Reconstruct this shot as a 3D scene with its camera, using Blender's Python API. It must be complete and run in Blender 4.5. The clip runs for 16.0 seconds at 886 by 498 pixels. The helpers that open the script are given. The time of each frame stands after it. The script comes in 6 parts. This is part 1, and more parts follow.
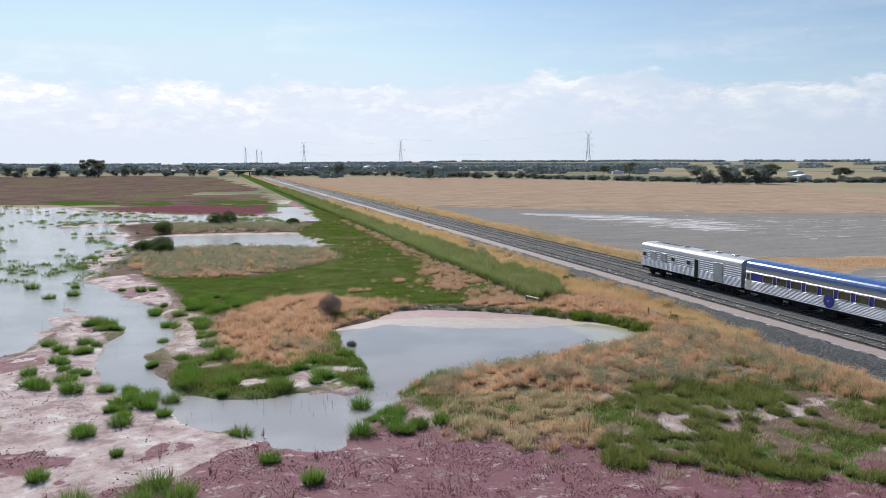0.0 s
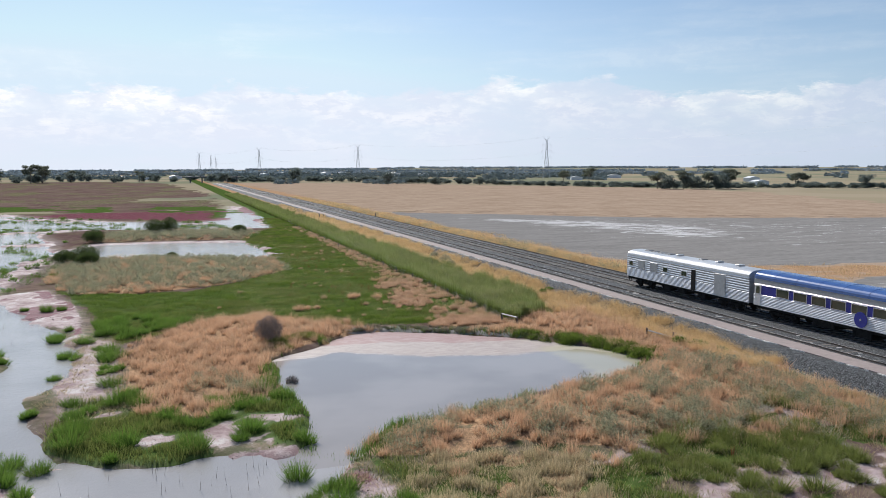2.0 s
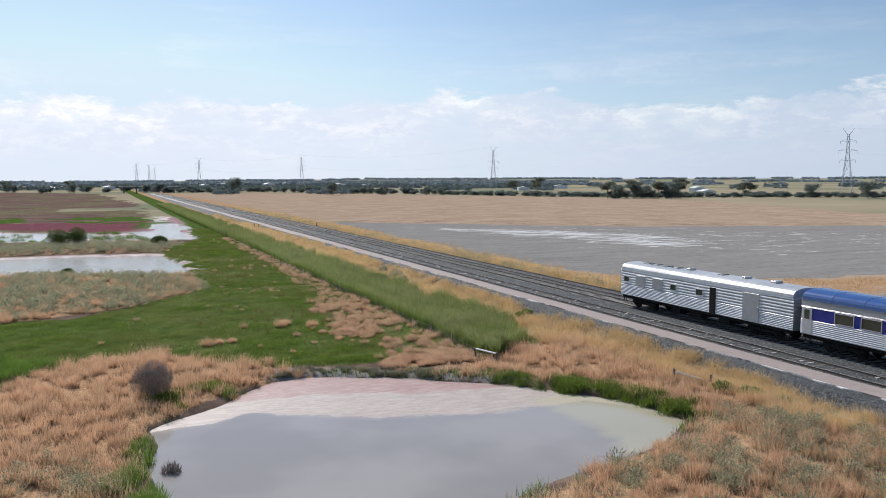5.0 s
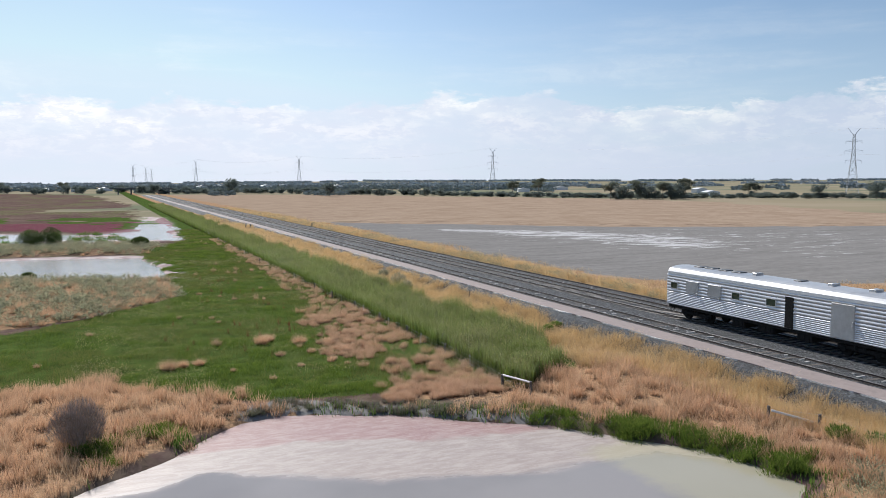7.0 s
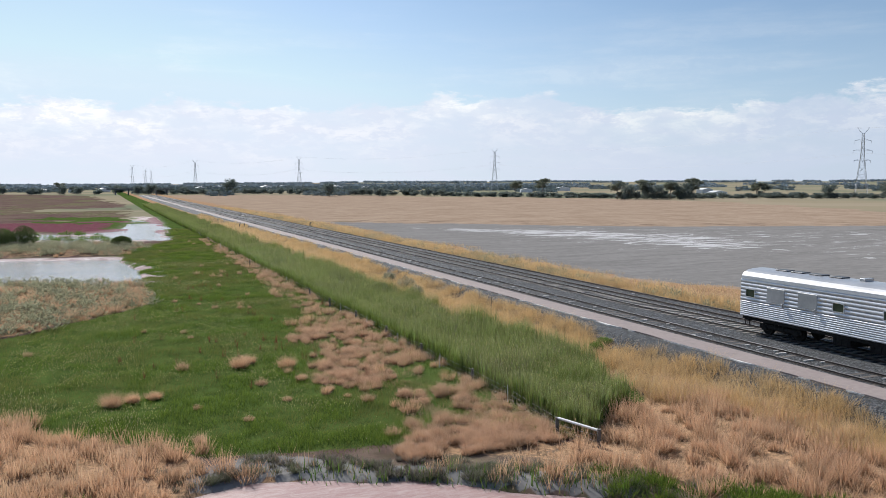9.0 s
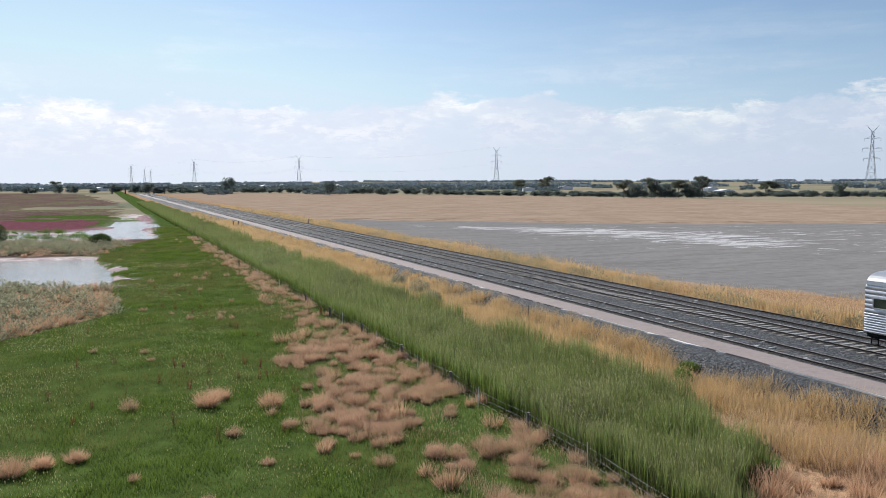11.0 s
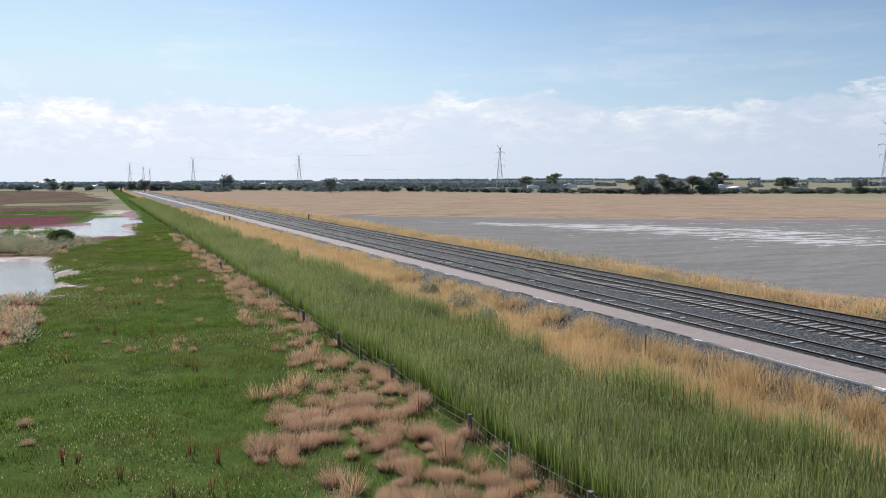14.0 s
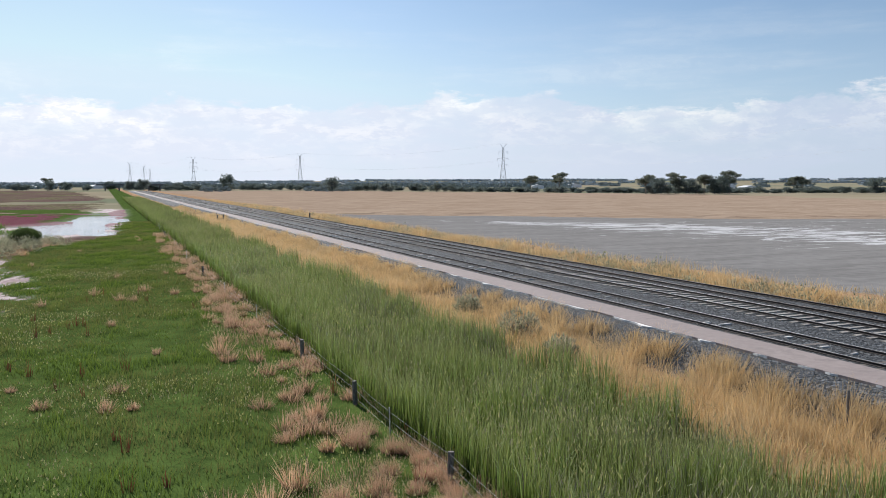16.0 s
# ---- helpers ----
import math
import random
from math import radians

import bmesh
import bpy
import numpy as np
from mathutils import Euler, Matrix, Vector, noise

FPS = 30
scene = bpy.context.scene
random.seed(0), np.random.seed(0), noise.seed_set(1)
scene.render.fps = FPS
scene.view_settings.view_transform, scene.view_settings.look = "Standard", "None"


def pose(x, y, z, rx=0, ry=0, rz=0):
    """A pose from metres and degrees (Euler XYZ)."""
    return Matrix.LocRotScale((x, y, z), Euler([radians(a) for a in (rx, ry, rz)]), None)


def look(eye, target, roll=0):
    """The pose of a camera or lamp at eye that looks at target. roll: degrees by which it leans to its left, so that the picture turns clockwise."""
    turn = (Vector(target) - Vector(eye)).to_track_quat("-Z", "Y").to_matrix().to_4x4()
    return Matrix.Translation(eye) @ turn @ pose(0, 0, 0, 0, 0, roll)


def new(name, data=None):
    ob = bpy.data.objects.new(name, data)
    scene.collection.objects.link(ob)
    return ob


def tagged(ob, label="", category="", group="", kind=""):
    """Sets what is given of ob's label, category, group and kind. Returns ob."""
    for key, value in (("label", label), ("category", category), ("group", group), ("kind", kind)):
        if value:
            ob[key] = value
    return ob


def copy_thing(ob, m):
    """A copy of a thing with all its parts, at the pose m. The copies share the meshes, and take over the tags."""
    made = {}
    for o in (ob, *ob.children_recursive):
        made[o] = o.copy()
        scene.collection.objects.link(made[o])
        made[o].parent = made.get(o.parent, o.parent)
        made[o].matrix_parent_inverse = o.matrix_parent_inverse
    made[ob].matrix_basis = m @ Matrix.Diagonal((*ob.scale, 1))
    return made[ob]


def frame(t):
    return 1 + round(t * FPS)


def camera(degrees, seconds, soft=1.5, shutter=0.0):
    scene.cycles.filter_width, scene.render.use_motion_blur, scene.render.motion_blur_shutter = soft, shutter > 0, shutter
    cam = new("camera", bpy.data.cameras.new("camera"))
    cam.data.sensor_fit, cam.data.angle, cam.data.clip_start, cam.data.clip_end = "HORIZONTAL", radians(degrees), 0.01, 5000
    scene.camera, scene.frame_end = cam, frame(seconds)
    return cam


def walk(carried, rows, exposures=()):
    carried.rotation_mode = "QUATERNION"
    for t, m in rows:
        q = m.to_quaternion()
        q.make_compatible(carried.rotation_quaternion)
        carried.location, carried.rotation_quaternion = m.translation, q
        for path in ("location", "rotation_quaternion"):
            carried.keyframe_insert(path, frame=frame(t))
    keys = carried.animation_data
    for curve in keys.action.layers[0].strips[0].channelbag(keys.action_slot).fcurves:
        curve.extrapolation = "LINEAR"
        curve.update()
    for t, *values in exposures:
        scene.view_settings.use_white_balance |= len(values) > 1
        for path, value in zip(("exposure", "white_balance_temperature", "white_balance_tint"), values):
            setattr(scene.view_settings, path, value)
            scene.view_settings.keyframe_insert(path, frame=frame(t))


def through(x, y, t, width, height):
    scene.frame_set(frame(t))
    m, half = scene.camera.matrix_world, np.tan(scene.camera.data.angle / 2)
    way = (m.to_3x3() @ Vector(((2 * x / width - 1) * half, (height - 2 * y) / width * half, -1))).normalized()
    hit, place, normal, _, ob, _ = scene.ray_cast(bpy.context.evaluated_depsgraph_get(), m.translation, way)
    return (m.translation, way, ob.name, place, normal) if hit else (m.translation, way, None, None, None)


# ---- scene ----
cam = camera(58.0, 16.0, soft=0.6)
# seconds, eye x, y, z, yaw to the left of +y, pitch up
ROWS = [
    (0.0, -49.91, 2.47, 15.27, -16.00, -6.20),
    (0.5, -49.15, 5.60, 15.04, -16.54, -6.14),
    (1.0, -48.36, 8.68, 14.80, -17.29, -6.03),
    (1.5, -47.54, 11.70, 14.56, -18.09, -5.90),
    (2.0, -46.70, 14.68, 14.31, -19.01, -5.74),
    (2.5, -45.84, 17.61, 14.06, -19.93, -5.58),
    (3.0, -44.96, 20.52, 13.80, -20.82, -5.40),
    (3.5, -44.08, 23.39, 13.54, -21.61, -5.24),
    (4.0, -43.19, 26.25, 13.27, -22.30, -5.11),
    (6.5, -38.77, 40.35, 11.91, -23.08, -4.79),
    (7.0, -37.91, 43.16, 11.63, -23.05, -4.77),
    (7.5, -37.05, 45.98, 11.36, -23.03, -4.76),
    (8.0, -36.22, 48.81, 11.08, -23.02, -4.73),
    (8.5, -35.40, 51.65, 10.80, -23.01, -4.70),
    (9.0, -34.59, 54.51, 10.53, -23.02, -4.67),
    (11.5, -30.73, 69.09, 9.17, -23.02, -4.70),
    (12.0, -29.99, 72.08, 8.91, -23.03, -4.71),
    (12.5, -29.26, 75.09, 8.65, -23.04, -4.70),
    (13.0, -28.53, 78.13, 8.40, -23.00, -4.72),
    (13.5, -27.80, 81.20, 8.15, -23.00, -4.76),
    (14.0, -27.07, 84.29, 7.90, -23.00, -4.77),
    (14.5, -26.33, 87.40, 7.66, -23.00, -4.77),
    (15.0, -25.58, 90.54, 7.42, -22.99, -4.75),
    (15.5, -24.82, 93.71, 7.20, -22.98, -4.74),
    (16.0, -24.04, 96.89, 6.97, -22.92, -4.73),
]
ROLL = -0.1


def aim(x, y, z, yaw, pitch):
    a, b = radians(yaw), radians(pitch)
    way = Vector((-math.sin(a) * math.cos(b), math.cos(a) * math.cos(b), math.sin(b)))
    return look((x, y, z), Vector((x, y, z)) + way * 100, ROLL)


walk(cam, [(t, aim(x, y, z, yaw, pitch)) for t, x, y, z, yaw, pitch in ROWS], exposures=[(0.0, 0.45), (16.0, 0.45)])

# ---- light: clear summer sky with a bank of cumulus low over the horizon ----
SUN_AZ, SUN_EL = radians(-5), radians(38)  # from +y towards +x; above the horizon
sun = new("sun", bpy.data.lights.new("sun", "SUN"))
sun.data.energy, sun.data.angle, sun.data.color = 4.9, radians(0.55), (1.0, 0.965, 0.925)
sun_way = Vector((math.sin(SUN_AZ) * math.cos(SUN_EL), math.cos(SUN_AZ) * math.cos(SUN_EL), math.sin(SUN_EL)))
sun.matrix_world = look(sun_way * 200, (0, 0, 0))


class Nodes:
    """Short hand for building a node tree."""

    def __init__(self, tree):
        self.tree = tree
        tree.nodes.clear()

    def add(self, kind):
        return self.tree.nodes.new(kind)

    def link(self, a, b):
        self.tree.links.new(a, b)

    def value(self, v):
        n = self.add("ShaderNodeValue")
        n.outputs[0].default_value = v
        return n.outputs[0]

    def put(self, v, socket):
        if isinstance(v, (int, float)):
            socket.default_value = v
        elif isinstance(v, tuple):
            socket.default_value = (*v, 1.0) if len(v) == 3 and socket.type == "RGBA" else v
        else:
            self.link(v, socket)

    def math(self, op, a, b=0.0, c=0.0, clamp=False):
        n = self.add("ShaderNodeMath")
        n.operation, n.use_clamp = op, clamp
        for v, s in zip((a, b, c), n.inputs):
            self.put(v, s)
        return n.outputs[0]

    def mix(self, fac, a, b, blend="MIX"):
        n = self.add("ShaderNodeMix")
        n.data_type, n.blend_type = "RGBA", blend
        self.put(fac, n.inputs[0]), self.put(a, n.inputs[6]), self.put(b, n.inputs[7])
        return n.outputs[2]

    def noise(self, scale, detail=3.0, rough=0.55, vector=None, distortion=0.0):
        n = self.add("ShaderNodeTexNoise")
        n.inputs["Scale"].default_value, n.inputs["Detail"].default_value = scale, detail
        n.inputs["Roughness"].default_value, n.inputs["Distortion"].default_value = rough, distortion
        if vector is not None:
            self.link(vector, n.inputs["Vector"])
        return n.outputs[0]

    def step(self, v, lo, hi):
        n = self.add("ShaderNodeMapRange")
        n.interpolation_type, n.clamp = "SMOOTHSTEP", True
        self.put(v, n.inputs[0])
        n.inputs[1].default_value, n.inputs[2].default_value = min(lo, hi), max(lo, hi)
        if lo > hi:
            n.inputs[3].default_value, n.inputs[4].default_value = 1.0, 0.0
        return n.outputs[0]

    def scaled(self, vector, s):
        n = self.add("ShaderNodeVectorMath")
        n.operation = "MULTIPLY"
        self.link(vector, n.inputs[0])
        n.inputs[1].default_value = s
        return n.outputs[0]

    def bump(self, height, strength, distance):
        n = self.add("ShaderNodeBump")
        n.inputs["Strength"].default_value, n.inputs["Distance"].default_value = strength, distance
        self.link(height, n.inputs["Height"])
        return n.outputs[0]

    def attr(self, name):
        n = self.add("ShaderNodeAttribute")
        n.attribute_name = name
        return n

    def place(self):
        return self.add("ShaderNodeNewGeometry").outputs["Position"]


world = bpy.data.worlds.new("summer_sky")
scene.world = world
world.use_nodes = True
W = Nodes(world.node_tree)
sky = W.add("ShaderNodeTexSky")
sky.sky_type, sky.sun_disc = "NISHITA", False
sky.sun_elevation, sky.sun_rotation, sky.altitude = SUN_EL, SUN_AZ, 20
sky.air_density, sky.dust_density, sky.ozone_density = 1.0, 0.3, 2.0
way = W.add("ShaderNodeTexCoord").outputs["Generated"]
sep = W.add("ShaderNodeSeparateXYZ")
W.link(way, sep.inputs[0])
up = sep.outputs[2]
# cumulus bank below about six degrees, lit in places along its tops, smooth lavender haze under it, thin veils above
puffs = W.noise(15.0, 9.0, 0.62, W.scaled(way, (1.0, 1.0, 3.0)), 0.25)
broad = W.noise(2.6, 3.0, 0.5, W.scaled(way, (1.0, 1.0, 1.5)))
top = W.math("ADD", W.math("ADD", W.math("MULTIPLY", broad, 0.085), W.math("MULTIPLY", puffs, 0.085)), 0.012)
under = W.math("SUBTRACT", top, up)
lid = W.step(under, -0.003, 0.010)
veil = W.math("MULTIPLY", W.step(W.noise(3.2, 7.0, 0.6, W.scaled(way, (1.0, 1.0, 8.0))), 0.47, 0.74), W.math("MULTIPLY", W.step(up, 0.30, 0.08), 0.26))
body = W.step(W.noise(9.0, 6.0, 0.55, W.scaled(way, (1.0, 1.0, 4.0))), 0.32, 0.66)
cover = W.math("MAXIMUM", W.math("MULTIPLY", lid, W.math("ADD", 0.66, W.math("MULTIPLY", body, 0.3))), veil)
low_haze = W.step(up, 0.30, -0.02)
billow = W.step(W.noise(34.0, 10.0, 0.68, W.scaled(way, (1.0, 1.0, 2.6)), 0.3), 0.44, 0.58)
crowned = W.step(W.noise(6.0, 5.0, 0.6, W.scaled(way, (1.0, 1.0, 1.4))), 0.42, 0.54)
lit = W.math("ADD", W.math("MULTIPLY", W.math("MULTIPLY", W.step(under, 0.05, 0.0), crowned), W.math("ADD", 0.55, W.math("MULTIPLY", billow, 0.45))), W.math("MULTIPLY", W.math("MULTIPLY", billow, body), W.math("MULTIPLY", W.step(under, 0.09, 0.02), 0.4)), clamp=True)
cloud = W.mix(lit, (5.35, 5.75, 6.75), (7.9, 7.8, 7.75))
open_sky = W.mix(1.0, W.scaled(sky.outputs[0], (0.66, 0.70, 0.74)), (4.6, 5.9, 6.75), "DARKEN")
hazed = W.mix(W.math("MULTIPLY", low_haze, 0.72), open_sky, (4.7, 5.65, 6.9))
full = W.mix(W.math("MULTIPLY", cover, 0.92), hazed, cloud)
# the sky dims away from the sun
full = W.mix(W.step(sep.outputs[0], 0.15, 0.85), W.scaled(full, (1.09, 1.07, 1.05)), W.scaled(full, (0.80, 0.84, 0.88)))
back = W.add("ShaderNodeBackground")
back.inputs[1].default_value = 0.1
W.link(full, back.inputs[0])
W.link(back.outputs[0], W.add("ShaderNodeOutputWorld").inputs[0])
# ---- materials ----
def material(name):
    m = bpy.data.materials.new(name)
    m.use_nodes = True
    n = Nodes(m.node_tree)
    b = n.add("ShaderNodeBsdfPrincipled")
    n.link(b.outputs[0], n.add("ShaderNodeOutputMaterial").inputs[0])
    return m, n, b


def surface(name, dark, light, scale=8.0, rough=0.7, metal=0.0, bump=0.3, depth=0.01, worn=None, spec=0.5, per_object=0.0):
    """A painted, mineral or metal surface with grain, broad stains and a little relief."""
    m, n, b = material(name)
    p = n.add("ShaderNodeTexCoord").outputs["Object"]
    fine, broad = n.noise(scale, 5.0, 0.6, p), n.noise(scale * 0.12, 3.0, 0.55, p)
    c = n.mix(n.step(n.math("ADD", n.math("MULTIPLY", fine, 0.6), n.math("MULTIPLY", broad, 0.4)), 0.3, 0.7), dark, light)
    if worn:
        c = n.mix(n.math("MULTIPLY", n.step(n.noise(scale * 0.4, 6.0, 0.7, p), 0.52, 0.68), 0.7), c, worn)
    if per_object:
        r = n.add("ShaderNodeObjectInfo").outputs["Random"]
        c = n.mix(n.math("MULTIPLY", r, per_object), c, tuple(v * 0.45 for v in dark))
    n.put(c, b.inputs["Base Color"])
    n.put(n.math("ADD", rough - 0.1, n.math("MULTIPLY", broad, 0.2)), b.inputs["Roughness"])
    b.inputs["Metallic"].default_value = metal
    b.inputs["Specular IOR Level"].default_value = spec
    if bump:
        n.link(n.bump(fine, bump, depth), b.inputs["Normal"])
    return m


def blade_stuff(name, root, leaf, tip, other, share=0.35, rough=0.65, through=0.25):
    """Grass and leaf material: colour runs from a root darkened for shade to the tip and differs from blade to blade
    and patch to patch.
    """
    m, n, b = material(name)
    h, tint = n.attr("along").outputs["Fac"], n.attr("tint").outputs["Fac"]
    p = n.place()
    patch = n.noise(0.22, 3.0, 0.6, p)
    # shade low between the blades is put into the root colour
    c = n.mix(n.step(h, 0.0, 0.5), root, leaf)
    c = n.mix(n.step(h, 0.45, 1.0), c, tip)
    pick = n.step(n.math("ADD", n.math("MULTIPLY", tint, 0.6), n.math("MULTIPLY", patch, 0.8)), 0.9 - share, 1.1 - share * 0.6)
    c = n.mix(pick, c, other)
    # high tints darken a blade: painted shade inside clumps, elsewhere random tone
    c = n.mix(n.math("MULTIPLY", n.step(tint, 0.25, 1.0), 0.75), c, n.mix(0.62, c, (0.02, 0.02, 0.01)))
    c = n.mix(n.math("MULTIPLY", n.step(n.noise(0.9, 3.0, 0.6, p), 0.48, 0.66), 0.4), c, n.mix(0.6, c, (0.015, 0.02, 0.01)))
    n.put(c, b.inputs["Base Color"])
    b.inputs["Roughness"].default_value = rough
    b.inputs["Specular IOR Level"].default_value = 0.2
    if through:
        t = n.add("ShaderNodeBsdfTranslucent")
        n.put(n.mix(0.25, c, leaf), t.inputs[0])
        mix = n.add("ShaderNodeMixShader")
        mix.inputs[0].default_value = through
        n.link(b.outputs[0], mix.inputs[1]), n.link(t.outputs[0], mix.inputs[2])
        n.link(mix.outputs[0], n.tree.nodes["Material Output"].inputs[0])
    return m


def ground_material():
    m, n, b = material("wetland_and_paddock_ground")
    p = n.place()
    fine, mid, broad = n.noise(5.0, 4.0, 0.65, p), n.noise(0.8, 4.0, 0.6, p), n.noise(0.07, 4.0, 0.6, p)
    tiny = n.noise(22.0, 3.0, 0.6, p)
    jitter = n.math("SUBTRACT", n.math("ADD", n.math("MULTIPLY", fine, 0.5), n.math("MULTIPLY", mid, 0.5)), 0.5)

    def mask(v, lo=0.4, hi=0.6, wild=0.7):
        return n.step(n.math("ADD", v, n.math("MULTIPLY", jitter, wild)), lo, hi)

    one, two = n.attr("cover_a"), n.attr("cover_b")
    sa, sb = n.add("ShaderNodeSeparateColor"), n.add("ShaderNodeSeparateColor")
    n.link(one.outputs["Color"], sa.inputs[0]), n.link(two.outputs["Color"], sb.inputs[0])
    green, dry, pink = sa.outputs[0], sa.outputs[1], sa.outputs[2]
    mud = one.outputs["Alpha"]
    brown, stubble, pan = sb.outputs[0], sb.outputs[1], sb.outputs[2]
    salt = two.outputs["Alpha"]
    # far paddocks, in patches of straw, faint green and ploughed soil
    far = n.mix(n.step(n.noise(0.004, 3.0, 0.5, p), 0.42, 0.6), (0.25, 0.215, 0.15), (0.155, 0.17, 0.115))
    far = n.mix(n.math("MULTIPLY", n.step(n.noise(0.012, 2.0, 0.5, p), 0.5, 0.62), 0.6), far, (0.29, 0.245, 0.18))
    c = far
    c = n.mix(mask(stubble), c, n.mix(n.step(n.math("ADD", n.math("MULTIPLY", broad, 0.4), n.math("MULTIPLY", n.noise(0.3, 9.0, 0.75, p), 0.6)), 0.38, 0.62), (0.245, 0.180, 0.132), (0.33, 0.255, 0.192)))
    c = n.mix(mask(brown), c, n.mix(n.step(n.noise(0.035, 7.0, 0.68, n.scaled(p, (1.0, 0.45, 1.0)), 0.5), 0.47, 0.60), n.mix(n.step(n.math("ADD", n.math("MULTIPLY", mid, 0.5), n.math("MULTIPLY", broad, 0.5)), 0.4, 0.62), (0.092, 0.058, 0.056), (0.15, 0.112, 0.09)), n.mix(n.step(mid, 0.4, 0.6), (0.075, 0.085, 0.038), (0.17, 0.14, 0.095))))
    c = n.mix(mask(dry), c, n.mix(n.step(fine, 0.35, 0.7), (0.22, 0.145, 0.09), (0.44, 0.28, 0.165)))
    c = n.mix(mask(green), c, n.mix(n.step(n.math("ADD", n.math("MULTIPLY", mid, 0.6), n.math("MULTIPLY", tiny, 0.4)), 0.35, 0.65), (0.036, 0.058, 0.016), (0.08, 0.122, 0.032)))
    crust = n.noise(1.7, 8.0, 0.75, p)
    plate_like = n.noise(0.45, 6.0, 0.6, p)
    wet = n.mix(n.step(n.math("ADD", n.math("MULTIPLY", crust, 0.35), n.math("MULTIPLY", plate_like, 0.65)), 0.40, 0.54), (0.20, 0.132, 0.135), (0.34, 0.275, 0.27))
    c = n.mix(mask(mud, 0.36, 0.62, 1.1), c, n.mix(n.step(n.noise(9.0, 3.0, 0.6, p), 0.60, 0.68), n.mix(n.math("MULTIPLY", n.step(n.math("ADD", n.math("MULTIPLY", crust, 0.3), n.math("MULTIPLY", plate_like, 0.7)), 0.54, 0.61), 0.85), wet, (0.46, 0.43, 0.42)), (0.12, 0.088, 0.082)))
    bare = n.step(n.noise(1.3, 6.0, 0.7, p), 0.55, 0.64)
    c = n.mix(n.math("MULTIPLY", mask(pink, 0.4, 0.55, 0.9), n.math("SUBTRACT", 1.0, n.math("MULTIPLY", bare, 0.75))), c, n.mix(n.math("MULTIPLY", n.step(n.noise(0.55, 7.0, 0.7, p, 0.4), 0.52, 0.62), 0.55), n.mix(n.step(tiny, 0.35, 0.7), (0.085, 0.030, 0.042), (0.205, 0.080, 0.100)), n.mix(n.step(fine, 0.45, 0.6), (0.075, 0.052, 0.046), (0.27, 0.19, 0.185))))
    dull = n.mix(n.step(n.math("ADD", n.math("MULTIPLY", mid, 0.4), n.math("MULTIPLY", n.noise(0.12, 9.0, 0.72, n.scaled(p, (0.5, 2.5, 1.0)), 0.5), 0.6)), 0.35, 0.65), (0.16, 0.155, 0.149), (0.225, 0.218, 0.21))
    c = n.mix(mask(pan), c, dull)
    streaks = n.noise(0.35, 10.0, 0.72, n.scaled(p, (0.3, 1.5, 1.0)), 0.8)
    c = n.mix(n.math("MULTIPLY", n.step(n.math("ADD", salt, n.math("MULTIPLY", n.math("SUBTRACT", streaks, 0.5), 3.6)), 0.92, 1.08), 0.85), c, (0.50, 0.50, 0.505))
    n.put(c, b.inputs["Base Color"])
    b.inputs["Roughness"].default_value = 0.9
    n.put(n.math("MULTIPLY", mud, 0.35), b.inputs["Specular IOR Level"])
    n.link(n.bump(n.math("ADD", n.math("MULTIPLY", fine, 0.7), n.math("MULTIPLY", mid, 0.5)), 0.6, 0.12), b.inputs["Normal"])
    return m


def water_material(name, murk, ripple=0.05, film=False):
    m, n, b = material(name)
    p = n.place()
    c = n.mix(n.step(n.noise(0.12, 3.0, 0.5, p), 0.35, 0.65), murk, tuple(v * 0.8 for v in murk))
    rough = 0.06
    if film:
        f = n.attr("film")
        s = n.add("ShaderNodeSeparateColor")
        n.link(f.outputs["Color"], s.inputs[0])
        drift = n.math("SUBTRACT", n.noise(0.35, 6.0, 0.65, n.scaled(p, (1.0, 1.6, 1.0)), 0.6), 0.5)
        edge = n.step(n.math("ADD", s.outputs[2], n.math("MULTIPLY", drift, 0.15)), 0.47, 0.56)
        rose = n.step(n.math("ADD", s.outputs[0], n.math("MULTIPLY", drift, 1.3)), 0.4, 0.62)
        yellow = n.math("MULTIPLY", n.step(n.math("ADD", s.outputs[1], n.math("MULTIPLY", drift, 0.8)), 0.3, 0.7), 0.6)
        c = n.mix(edge, c, n.mix(n.step(n.noise(1.6, 12.0, 0.82, n.scaled(p, (0.5, 1.6, 1.0)), 0.4), 0.40, 0.62), (0.31, 0.262, 0.24), (0.405, 0.355, 0.325)))
        c = n.mix(yellow, c, (0.37, 0.345, 0.235))
        c = n.mix(n.math("MULTIPLY", rose, 0.78), c, n.mix(n.step(n.noise(2.2, 12.0, 0.82, n.scaled(p, (0.45, 1.6, 1.0)), 0.5), 0.42, 0.60), (0.27, 0.15, 0.148), (0.37, 0.275, 0.255)))
        rough = n.math("ADD", 0.06, n.math("MULTIPLY", edge, 0.4))
        n.put(n.math("SUBTRACT", 0.5, n.math("MULTIPLY", edge, 0.3)), b.inputs["Specular IOR Level"])
    n.put(c, b.inputs["Base Color"])
    n.put(rough, b.inputs["Roughness"])
    b.inputs["IOR"].default_value = 1.33
    small = n.noise(2.2 if film else 4.5, 4.0, 0.65, n.scaled(p, (1.0, 0.6, 1.0)))
    n.link(n.bump(small, ripple, 0.12), b.inputs["Normal"])
    return m


